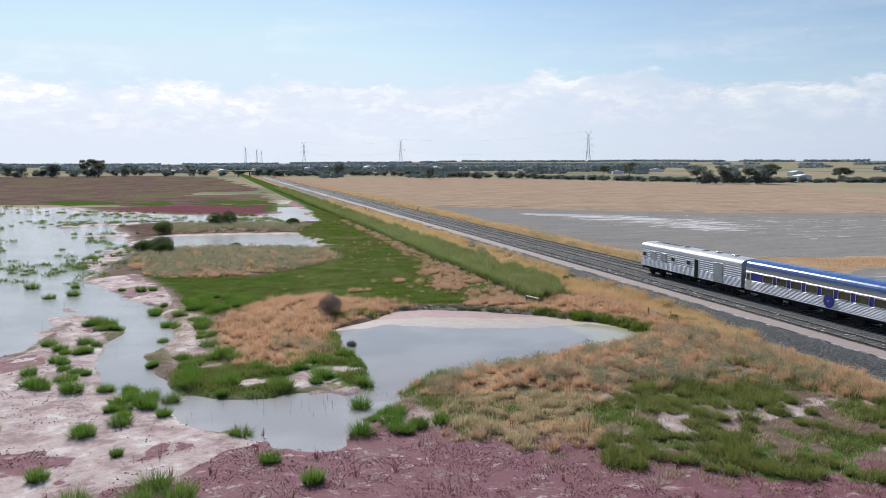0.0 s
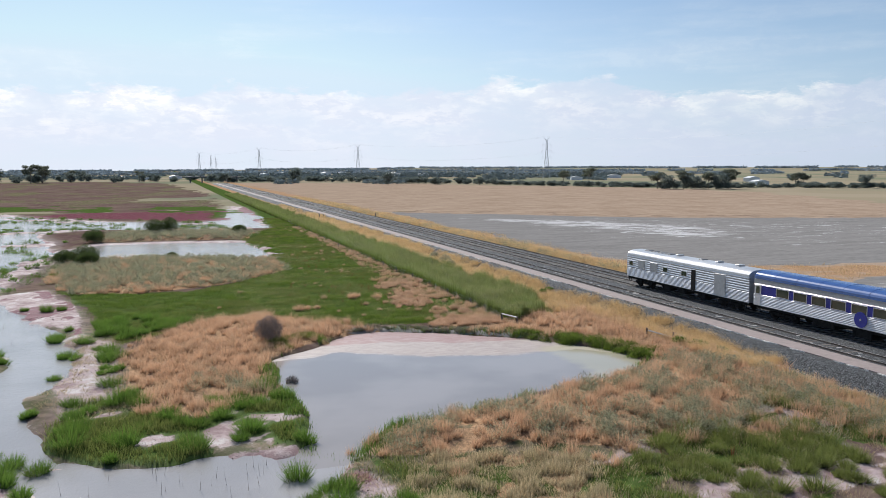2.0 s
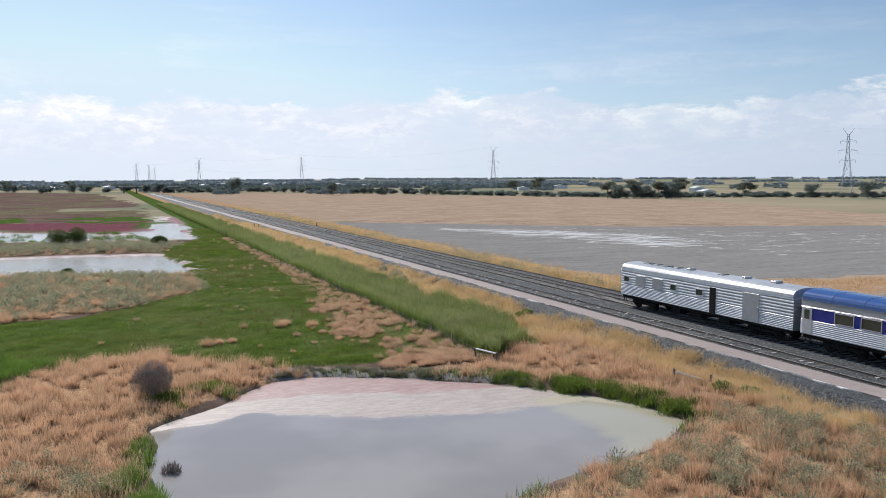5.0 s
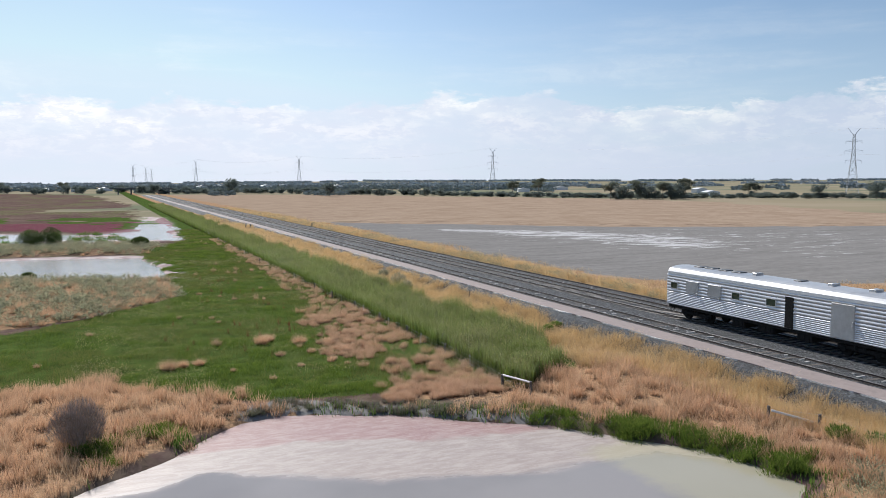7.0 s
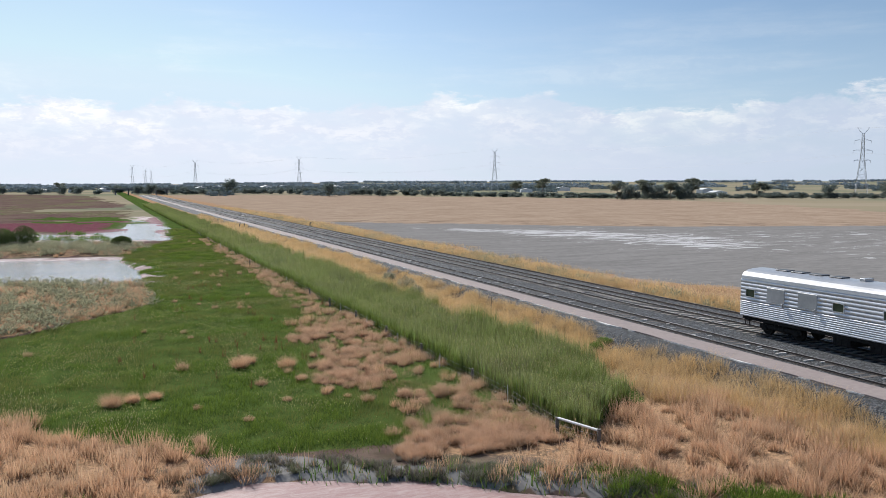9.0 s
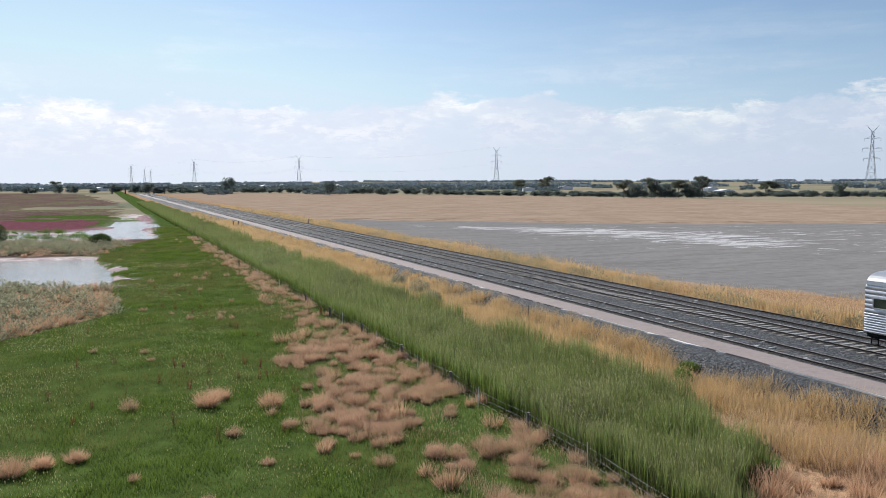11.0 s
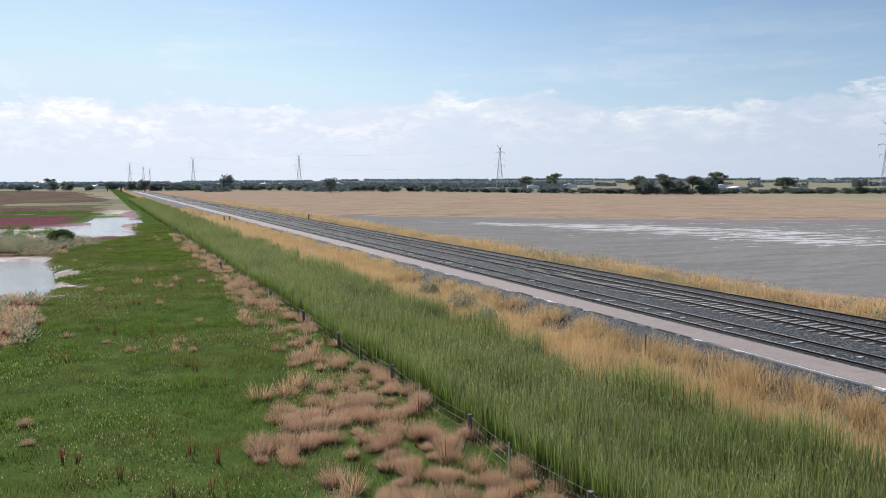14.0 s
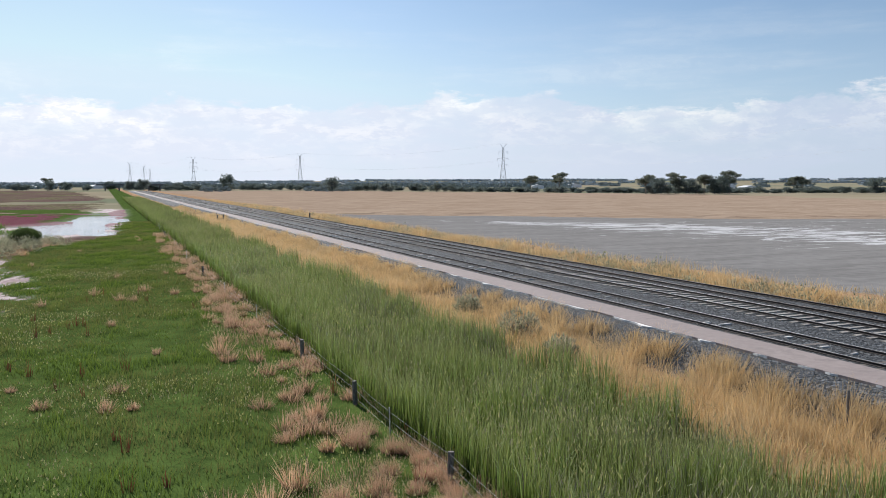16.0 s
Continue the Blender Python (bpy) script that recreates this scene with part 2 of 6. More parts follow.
GROUND = ground_material()
POND = water_material("murky_pond_water", (0.27, 0.25, 0.235), 0.05, True)
LAGOON = water_material("shallow_lagoon_water", (0.31, 0.30, 0.295), 0.26)
def stone_bed(name, dark, light):
    """Broken stone: each cell its own tone, the gaps between painted dark as if deep and shaded."""
    m, n, b = material(name)
    p = n.place()
    v = n.add("ShaderNodeTexVoronoi")
    v.inputs["Scale"].default_value = 10.5
    n.link(p, v.inputs["Vector"])
    s = n.add("ShaderNodeSeparateColor")
    n.link(v.outputs["Color"], s.inputs[0])
    c = n.mix(s.outputs[0], dark, light)
    c = n.mix(n.math("MULTIPLY", n.step(n.noise(0.35, 4.0, 0.6, p), 0.4, 0.7), 0.3), c, (0.095, 0.092, 0.09))
    c = n.mix(n.math("MULTIPLY", n.step(n.noise(3.5, 5.0, 0.75, p), 0.44, 0.58), 0.6), c, tuple(x * 0.4 for x in dark))
    # shade in the gaps between stones, put into the colour by cell distance
    c = n.mix(n.step(v.outputs["Distance"], 0.45, 0.75), c, tuple(x * 0.35 for x in dark))
    n.put(c, b.inputs["Base Color"])
    b.inputs["Roughness"].default_value = 0.85
    b.inputs["Specular IOR Level"].default_value = 0.3
    n.link(n.bump(n.math("SUBTRACT", 1.0, v.outputs["Distance"]), 1.0, 0.09), b.inputs["Normal"])
    return m


BALLAST = stone_bed("bluestone_ballast", (0.022, 0.026, 0.030), (0.175, 0.187, 0.20))
CONCRETE = surface("concrete_walkway", (0.20, 0.162, 0.152), (0.255, 0.213, 0.20), 3.0, 0.9, bump=0.3, depth=0.01, worn=(0.17, 0.142, 0.132))
LIP = surface("pale_concrete_edge", (0.52, 0.505, 0.49), (0.70, 0.685, 0.665), 6.0, 0.9, bump=0.6, depth=0.02)
RUST = surface("rusty_rail_steel", (0.022, 0.018, 0.016), (0.055, 0.042, 0.036), 12.0, 0.8, 0.2)
SHINE = surface("polished_rail_head", (0.07, 0.07, 0.072), (0.13, 0.13, 0.132), 20.0, 0.45, 1.0, bump=0.05)
DULLHEAD = surface("dull_rail_head", (0.04, 0.034, 0.032), (0.09, 0.075, 0.07), 20.0, 0.5, 0.8, bump=0.1)
SLEEPER = surface("pale_concrete_sleeper", (0.20, 0.183, 0.162), (0.34, 0.315, 0.285), 9.0, 0.9, bump=0.4, per_object=0.4)
SLEEPER_OLD = surface("weathered_timber_sleeper", (0.07, 0.06, 0.055), (0.16, 0.14, 0.125), 11.0, 0.95, bump=0.6, per_object=0.5)
SLEEPER_BLEACHED = surface("bleached_sleeper", (0.38, 0.36, 0.34), (0.55, 0.53, 0.51), 9.0, 0.9, bump=0.4)
STEEL_FLUTED = surface("fluted_stainless_steel", (0.52, 0.53, 0.55), (0.64, 0.65, 0.67), 4.0, 0.40, 0.65, bump=0.05)
WHITE_BODY = surface("pale_grey_paint", (0.30, 0.31, 0.31), (0.40, 0.41, 0.41), 3.0, 0.45, 0.0, bump=0.05)
ROOF_BLUE = surface("glossy_blue_roof_paint", (0.024, 0.065, 0.20), (0.036, 0.09, 0.26), 1.2, 0.22, 0.0, bump=0.04)
BAND_BLUE = surface("royal_blue_paint", (0.018, 0.025, 0.22), (0.028, 0.04, 0.30), 1.5, 0.35, 0.0, bump=0.03)
ROOF_SILVER = surface("silver_roof_paint", (0.36, 0.37, 0.38), (0.48, 0.49, 0.50), 1.5, 0.35, 0.4, bump=0.04)
UNDER = surface("sooty_underframe_steel", (0.008, 0.008, 0.008), (0.026, 0.025, 0.024), 8.0, 0.9, 0.0, spec=0.15)
GANGWAY = surface("grey_gangway_rubber", (0.05, 0.05, 0.055), (0.11, 0.11, 0.115), 8.0, 0.7)
DARK_GREY = surface("charcoal_paint", (0.05, 0.055, 0.06), (0.09, 0.095, 0.10), 4.0, 0.55)
ORANGE = surface("orange_locomotive_paint", (0.62, 0.26, 0.03), (0.74, 0.34, 0.05), 3.0, 0.4, bump=0.05, worn=(0.45, 0.22, 0.06))
LOCO_BLUE = surface("dark_blue_locomotive_paint", (0.035, 0.05, 0.12), (0.06, 0.08, 0.18), 3.0, 0.4, bump=0.05)
LOCO_GREY = surface("pale_grey_locomotive_paint", (0.42, 0.44, 0.47), (0.55, 0.57, 0.60), 3.0, 0.5, bump=0.05)
LAMP_GLASS = surface("clear_lamp_lens", (0.70, 0.68, 0.60), (0.85, 0.83, 0.76), 9.0, 0.1, bump=0.0)
TIMBER = surface("grey_weathered_timber", (0.07, 0.065, 0.06), (0.19, 0.175, 0.16), 14.0, 0.9, bump=0.6)
GALV = surface("galvanised_steel", (0.45, 0.46, 0.47), (0.62, 0.63, 0.64), 9.0, 0.5, 0.7, bump=0.1)
WHITE_PIPE = surface("white_painted_pipe", (0.62, 0.62, 0.60), (0.78, 0.78, 0.76), 9.0, 0.5, bump=0.1)
TOWER_STEEL = surface("dull_galvanised_lattice_steel", (0.30, 0.32, 0.34), (0.42, 0.44, 0.46), 2.0, 0.6, 0.4, bump=0.0)
BARK = surface("grey_gum_bark", (0.12, 0.10, 0.085), (0.30, 0.26, 0.22), 3.0, 0.9, bump=0.5)
SHED = surface("pale_shed_sheeting", (0.55, 0.56, 0.57), (0.75, 0.76, 0.77), 1.0, 0.6, bump=0.0)
BRIDGE = surface("dark_bridge_steel", (0.06, 0.065, 0.07), (0.14, 0.145, 0.15), 1.0, 0.7, bump=0.0)

glass_mat, gn, gb = material("tinted_window_glass")
gb.inputs["Base Color"].default_value = (0.05, 0.065, 0.05, 1)
gb.inputs["Roughness"].default_value = 0.06
gn.put(gn.mix(gn.noise(0.8, 2.0, 0.5, gn.place()), (0.03, 0.04, 0.03), (0.10, 0.115, 0.085)), gb.inputs["Base Color"])
GLASS = glass_mat

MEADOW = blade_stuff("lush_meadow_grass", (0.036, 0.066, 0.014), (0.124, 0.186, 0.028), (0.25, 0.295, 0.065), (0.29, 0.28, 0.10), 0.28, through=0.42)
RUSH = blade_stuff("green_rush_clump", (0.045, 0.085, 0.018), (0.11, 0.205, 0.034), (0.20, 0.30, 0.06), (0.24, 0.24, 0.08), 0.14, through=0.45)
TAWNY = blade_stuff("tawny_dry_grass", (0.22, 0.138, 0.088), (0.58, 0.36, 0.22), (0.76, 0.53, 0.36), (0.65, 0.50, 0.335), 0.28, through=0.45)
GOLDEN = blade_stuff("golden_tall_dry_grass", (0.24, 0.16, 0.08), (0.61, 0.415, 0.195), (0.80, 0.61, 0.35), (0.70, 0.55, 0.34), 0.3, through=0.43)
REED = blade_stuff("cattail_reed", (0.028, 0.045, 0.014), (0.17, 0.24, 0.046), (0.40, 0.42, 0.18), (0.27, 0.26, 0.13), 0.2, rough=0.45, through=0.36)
# paler copy of the reed: sunlight on bent leaves put into the colour
REED_PALE = blade_stuff("reed_leaf_painted_sunlit", (0.04, 0.06, 0.02), (0.20, 0.29, 0.075), (0.52, 0.54, 0.30), (0.44, 0.40, 0.24), 0.2, rough=0.4, through=0.36)
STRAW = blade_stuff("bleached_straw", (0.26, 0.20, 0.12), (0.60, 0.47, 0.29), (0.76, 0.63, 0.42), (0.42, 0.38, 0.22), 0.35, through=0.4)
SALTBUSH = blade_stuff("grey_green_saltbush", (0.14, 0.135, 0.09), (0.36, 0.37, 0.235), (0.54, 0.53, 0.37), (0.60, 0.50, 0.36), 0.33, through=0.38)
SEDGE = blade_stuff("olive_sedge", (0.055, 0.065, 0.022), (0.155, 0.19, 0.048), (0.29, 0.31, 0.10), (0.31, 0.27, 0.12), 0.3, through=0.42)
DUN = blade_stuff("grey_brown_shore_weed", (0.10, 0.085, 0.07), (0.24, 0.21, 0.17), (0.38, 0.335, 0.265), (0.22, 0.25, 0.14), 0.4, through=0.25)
SEEDHEAD = blade_stuff("pale_seed_head", (0.34, 0.33, 0.12), (0.52, 0.50, 0.20), (0.64, 0.62, 0.30), (0.50, 0.45, 0.28), 0.4)
DOCK = blade_stuff("red_brown_dock_stalk", (0.12, 0.04, 0.025), (0.24, 0.07, 0.04), (0.30, 0.09, 0.055), (0.20, 0.09, 0.05), 0.3, through=0.2)
TWIG = blade_stuff("bare_grey_twigs", (0.20, 0.18, 0.175), (0.38, 0.345, 0.335), (0.48, 0.44, 0.42), (0.40, 0.33, 0.29), 0.4, through=0.0)
# haze before the far trees put into these foliage colours, paler and bluer
LEAF = blade_stuff("hazed_gum_foliage", (0.12, 0.15, 0.155), (0.16, 0.195, 0.185), (0.19, 0.225, 0.19), (0.165, 0.20, 0.16), 0.3, through=0.4)
LEAF_PALE = blade_stuff("olive_gum_foliage", (0.11, 0.13, 0.12), (0.17, 0.19, 0.15), (0.22, 0.245, 0.17), (0.20, 0.215, 0.15), 0.3, through=0.4)
SHRUB_LEAF = blade_stuff("dark_green_shrub_leaves", (0.04, 0.06, 0.022), (0.08, 0.125, 0.04), (0.14, 0.19, 0.06), (0.12, 0.15, 0.05), 0.3, through=0.3)
# aerial haze put into the base colours, bluer and paler with distance
WOODS = blade_stuff("hazed_distant_foliage", (0.13, 0.17, 0.19), (0.15, 0.195, 0.21), (0.17, 0.215, 0.22), (0.16, 0.195, 0.19), 0.3, through=0.2)
HORIZON_WOODS = blade_stuff("hazed_horizon_foliage", (0.22, 0.28, 0.33), (0.24, 0.30, 0.35), (0.26, 0.32, 0.36), (0.25, 0.30, 0.33), 0.3, through=0.3)
PINKISH = blade_stuff("pinkish_dry_tussock_grass", (0.12, 0.072, 0.05), (0.51, 0.32, 0.205), (0.80, 0.57, 0.40), (0.63, 0.49, 0.34), 0.22, through=0.42)
CLOD = blade_stuff("dark_mud_clods", (0.07, 0.052, 0.048), (0.11, 0.082, 0.076), (0.16, 0.125, 0.115), (0.13, 0.10, 0.09), 0.3, through=0.0)
SAMPHIRE = blade_stuff("maroon_samphire", (0.13, 0.045, 0.062), (0.22, 0.08, 0.105), (0.30, 0.12, 0.145), (0.20, 0.12, 0.10), 0.25, through=0.25)
# ---- the land ----
rng = np.random.default_rng(7)
LATTICE = rng.random((256, 256))


def value_noise(x, y):
    i, j = np.floor(x).astype(int), np.floor(y).astype(int)
    u, v = x - i, y - j
    u, v = u * u * (3 - 2 * u), v * v * (3 - 2 * v)
    i, j, i1, j1 = i % 256, j % 256, (i + 1) % 256, (j + 1) % 256
    return (LATTICE[i, j] * (1 - u) + LATTICE[i1, j] * u) * (1 - v) + (LATTICE[i, j1] * (1 - u) + LATTICE[i1, j1] * u) * v


def fbm(x, y, size, octaves=4, shift=0.0):
    """Noise from 0 to 1 whose largest lumps are about size metres across."""
    total, weight, s = 0.0, 0.0, 1.0 / size
    for k in range(octaves):
        w = 0.5**k
        total = total + w * value_noise(x * s + 37.7 * k + shift, y * s + 11.3 * k + shift * 1.7)
        weight, s = weight + w, s * 2.03
    return total / weight


def inside(poly, x, y):
    """Signed distance to the outline of a region, positive within it."""
    px, py = np.asarray(poly, float).T
    best, within = np.full(np.shape(x), 1e9), np.zeros(np.shape(x), bool)
    for ax, ay, bx, by in zip(px, py, np.roll(px, -1), np.roll(py, -1)):
        dx, dy = bx - ax, by - ay
        t = np.clip(((x - ax) * dx + (y - ay) * dy) / (dx * dx + dy * dy), 0, 1)
        best = np.minimum(best, np.hypot(x - ax - t * dx, y - ay - t * dy))
        if dy:
            within ^= ((ay > y) != (by > y)) & (x < dx * (y - ay) / dy + ax)
    return np.where(within, best, -best)


def smooth(v, lo, hi):
    t = np.clip((v - lo) / (hi - lo), 0, 1)
    return t * t * (3 - 2 * t)


POND_EDGE = [(-39.6, 75), (-36.7, 77.5), (-32.2, 82.3), (-29.5, 82.8), (-24.8, 80.5), (-18.4, 76.3), (-13.6, 70.2), (-12.9, 65.2), (-17, 62.5), (-24, 60.6), (-30, 58.2), (-35.2, 57), (-38.0, 53.3), (-40.2, 53.8), (-39.4, 61), (-40, 67)]
UPPER_POND = [(-66, 166), (-59, 179), (-47, 179.5), (-32.6, 176.5), (-30.6, 160), (-30.7, 147), (-38.5, 144.5), (-44, 148), (-54.5, 151), (-63, 158)]
NORTH_WATER = [(-150, 320), (-98, 301), (-80, 272), (-62, 252), (-40, 240), (-31, 252), (-25, 330), (-20, 330), (-19.5, 244), (-23, 214), (-36, 208), (-61, 221), (-76, 210), (-95, 198), (-150, 215)]
WEST_WATER = [(-170, 235), (-95, 206), (-74, 214), (-66, 172), (-63.5, 150), (-66, 118), (-64.3, 96), (-63.8, 84), (-65, 73.6), (-67, 68), (-80, 61), (-130, 68), (-170, 150)]
CHANNEL = [(-66.2, 113.1), (-61, 102.4), (-55.6, 91.3), (-54.6, 86.1), (-53.5, 75), (-55.6, 68.8), (-53.7, 61.7), (-52.6, 57), (-49.5, 55.2), (-45.9, 54.8), (-42.2, 54.7), (-40.6, 55), (-38.2, 53.2), (-39.5, 50.5), (-42.8, 46.7), (-43.8, 44.1), (-46.7, 45), (-49, 47), (-51.9, 50.8), (-53.3, 54.1), (-56.2, 58.8), (-57.8, 61.3), (-59, 68.3), (-59.5, 74.5), (-58.8, 79), (-61.8, 87.6), (-67, 94), (-70, 113)]
MUDFLAT = [(-170, 60), (-80, 61), (-67, 67), (-64.6, 74), (-63.2, 84), (-63.8, 95), (-59.6, 87), (-59, 79), (-58, 66), (-55, 59), (-52, 53), (-50, 49), (-43.5, 46.5), (-38, 51.5), (-36, 46), (-28, 38), (-15, 33.5), (-9, 18), (-20, -10), (-170, -10)]
WEST_SHORE = [(-66.4, 115), (-60.5, 118.8), (-55.4, 104.4), (-52.9, 85), (-53, 74.3), (-54.6, 85.5), (-55.6, 90.6), (-60.9, 101.6)]
MEADOW_EDGE = [(-62, 124), (-57, 110), (-52.8, 92), (-50.5, 84), (-46, 89), (-34, 86), (-30, 86), (-17, 82), (-15.5, 100), (-15.5, 300), (-18, 330), (-23, 212), (-32.5, 182), (-32, 146), (-33, 126), (-45, 112), (-60, 118)]
ISLAND = [(-63, 130), (-62, 147), (-54, 150.5), (-44, 148), (-37, 145.5), (-30.8, 143), (-31.0, 129), (-40, 116.5), (-48, 112.5), (-57, 113.5)]
LEVEE = [(-62, 182), (-48, 183), (-33, 180), (-27, 190), (-28, 203), (-45, 206), (-62, 203)]
DRY_BANK = [(-50, 73), (-49.3, 82.2), (-46.7, 87.4), (-43.5, 91.8), (-39.2, 93), (-37.6, 91.5), (-33.7, 88.3), (-32, 86), (-31.6, 83.4), (-27, 81.6), (-23.5, 80.2), (-20, 80.5), (-16.6, 82), (-13.6, 83.5), (-10, 87), (-8, 90), (-6.2, 84), (-5.9, 10), (-7.5, 20), (-8, 44), (-11.5, 60), (-12, 64), (-13.2, 71), (-18, 77.3), (-24.8, 79.2), (-30, 81.8), (-33, 82.2), (-38, 77.8), (-40.5, 74), (-40.8, 65), (-45, 61.5), (-48.5, 63.5)]
SOUTH_BANK = [(-37.8, 53.7), (-34.2, 56.2), (-30.5, 57.4), (-24, 59.8), (-17, 62), (-12, 65.5), (-8, 64), (-6.7, 61), (-7.2, 53), (-7.6, 43), (-11, 41), (-12.8, 46.6), (-16.5, 47.6), (-21.2, 48.3), (-25.2, 49.4), (-29, 51.2), (-33.4, 51.1), (-36.6, 52)]
SOUTH_GREEN = [(-38, 52), (-34, 50), (-27, 48), (-25.5, 49), (-16, 51), (-11.7, 54), (-8, 48), (-7, 24), (-19, 31.5), (-26, 34.5), (-31.8, 38), (-32.4, 40.5), (-37, 44)]
STRAW_SPOT = [(-36.4, 48), (-35.4, 51), (-31.6, 50.6), (-28, 49.4), (-27.6, 45.5), (-29, 42.8), (-30.6, 40.6), (-34.7, 41.2), (-37, 43.6)]
LOWER_GREEN = [(-53.6, 58.5), (-53, 63), (-51.9, 67), (-45.2, 65), (-40.6, 68.6), (-39.5, 62), (-40.2, 55), (-43.3, 56.5), (-46.7, 54.4), (-50.2, 56)]
SHORE_TUFTS = [(-57, 92), (-54, 88), (-51, 85), (-50, 74), (-48.5, 65.5), (-52.3, 61), (-53.8, 66.5), (-54.8, 76)]
CLUSTERS = ([(-64.6, 73.3), (-63.2, 76.1), (-59.4, 73.8), (-59.3, 67.0), (-61.2, 66.7)], [(-64.5, 62.8), (-62.9, 65.5), (-58.6, 65.1), (-58, 60.2), (-61.7, 59.2)], [(-57.2, 59.3), (-53.1, 57.4), (-52.5, 52.3), (-56, 52.2)], [(-43.5, 44.6), (-42.4, 49.6), (-39.9, 49.8), (-36.4, 48.4), (-37.4, 44.4), (-40.5, 45.2)], [(-50.4, 84.5), (-48, 88), (-44, 91), (-52, 97), (-53.5, 91)], [(-66.4, 111), (-60.8, 103.7), (-61.2, 99.4), (-64.7, 98.7)], [(-62, 83.2), (-59.5, 85.4), (-59.1, 79.8), (-61.4, 79.2)])
FENCE_DRY = [(-24.5, 82.6), (-22, 87), (-21.3, 91.8), (-24.5, 93.7), (-25.4, 96.5), (-22.9, 100.4), (-23.4, 108), (-20.5, 114.2), (-18.9, 124), (-19.6, 132), (-18.4, 150), (-18.4, 300), (-16.3, 300), (-16.1, 81), (-20, 80.5)]
PAN = [(22, 270), (58, 240), (86, 214), (150, 190), (230, 130), (220, 60), (120, 92), (62, 105), (46, 107.5), (33, 110.5), (25, 113.5), (22, 122), (19.5, 132), (18.5, 145), (18.5, 165), (19, 200)]
DRY_SIDE = [(11, 40), (52, 40), (70, 100), (46, 107), (33, 110), (25, 113), (20, 122), (12, 122)]
PUDDLE = [(30, 84), (33, 92), (42, 95), (60, 88), (60, 76), (40, 78)]
STUBBLE = [(8, 860), (75, 850), (180, 745), (205, 655), (268, 585), (300, 470), (279, 385), (226, 249), (330, 120), (500, -300), (9, -300)]
BROWN = [(-26, 300), (-40, 300), (-75, 300), (-100, 318), (-160, 330), (-600, 360), (-700, 900), (-110, 1000), (-45, 860), (-24, 500)]

WATER_Z, RAIL_Z = -0.12, 1.06
TRACKS = (0.0, 4.45, 7.4)


def wetness(x, y):
    """How far a place lies below the water's level, from 0 to 1."""
    wob = (fbm(x, y, 3.0, 4) - 0.5) * 1.6
    pond = smooth(inside(POND_EDGE, x, y) + wob * 0.55, -0.5, 0.9)
    upper = smooth(inside(UPPER_POND, x, y) + wob, -0.6, 1.4)
    spots = fbm(x, y, 9.0, 5, 3.3)
    north = smooth(inside(NORTH_WATER, x, y) + wob * 2 - 9 * smooth(spots, 0.52, 0.70), -1.0, 2.0)
    west = smooth(inside(WEST_WATER, x, y) + wob * 2 - 14 * smooth(spots, 0.56, 0.70) * (0.08 + 0.92 * smooth(y, 120, 165)), -1.0, 3.0)
    run = smooth(inside(CHANNEL, x, y) + wob * 1.3 - 1.0 * smooth(fbm(x, y, 3.5, 4, 8.1), 0.60, 0.74) - 0.9 * smooth(fbm(x, y, 1.5, 3, 2.7), 0.62, 0.76), -0.6, 1.0)
    return np.maximum.reduce([pond, upper, north, west, run])


def height(x, y):
    z = 0.05 + 0.22 * (fbm(x, y, 14.0, 4) - 0.42) + 0.10 * (fbm(x, y, 2.2, 3, 5.0) - 0.5)
    z = np.where(np.hypot(x, y - 100) > 500, 0.0, z)
    z = z + 0.35 * smooth(inside(ISLAND, x, y), 0, 6) + 0.45 * smooth(inside(LEVEE, x, y), 0, 5) + 0.30 * smooth(inside(DRY_BANK, x, y), 0, 5) + 0.35 * smooth(inside(SOUTH_BANK, x, y), 0, 4)
    flat = np.maximum(smooth(inside(PAN, x, y), -2, 4), smooth(inside(MUDFLAT, x, y), 0, 4) * 0.9)
    z = z * (1 - flat) + 0.0 * flat
    z = z - 0.25 * smooth(x, -16.8, -15.5) * (1 - smooth(x, -11.5, -10)) * smooth(y, 82, 88)
    w = wetness(x, y)
    z = z * (1 - w) - 0.42 * w
    wall = np.interp(x, [-6.4, -4.45, 9.0, 10.8], [0.0, 0.68, 0.68, 0.0])
    on = smooth(x, -7.0, -6.0) * (1 - smooth(x, 10.8, 11.8))
    z = z * (1 - on) + np.maximum(wall, 0) * on
    far = np.hypot(x - 30, y - 120)
    z = z + 14 * smooth(far, 1800, 4200) * smooth(x, -400, 1500) + 5 * smooth(far, 2500, 4300)
    return z


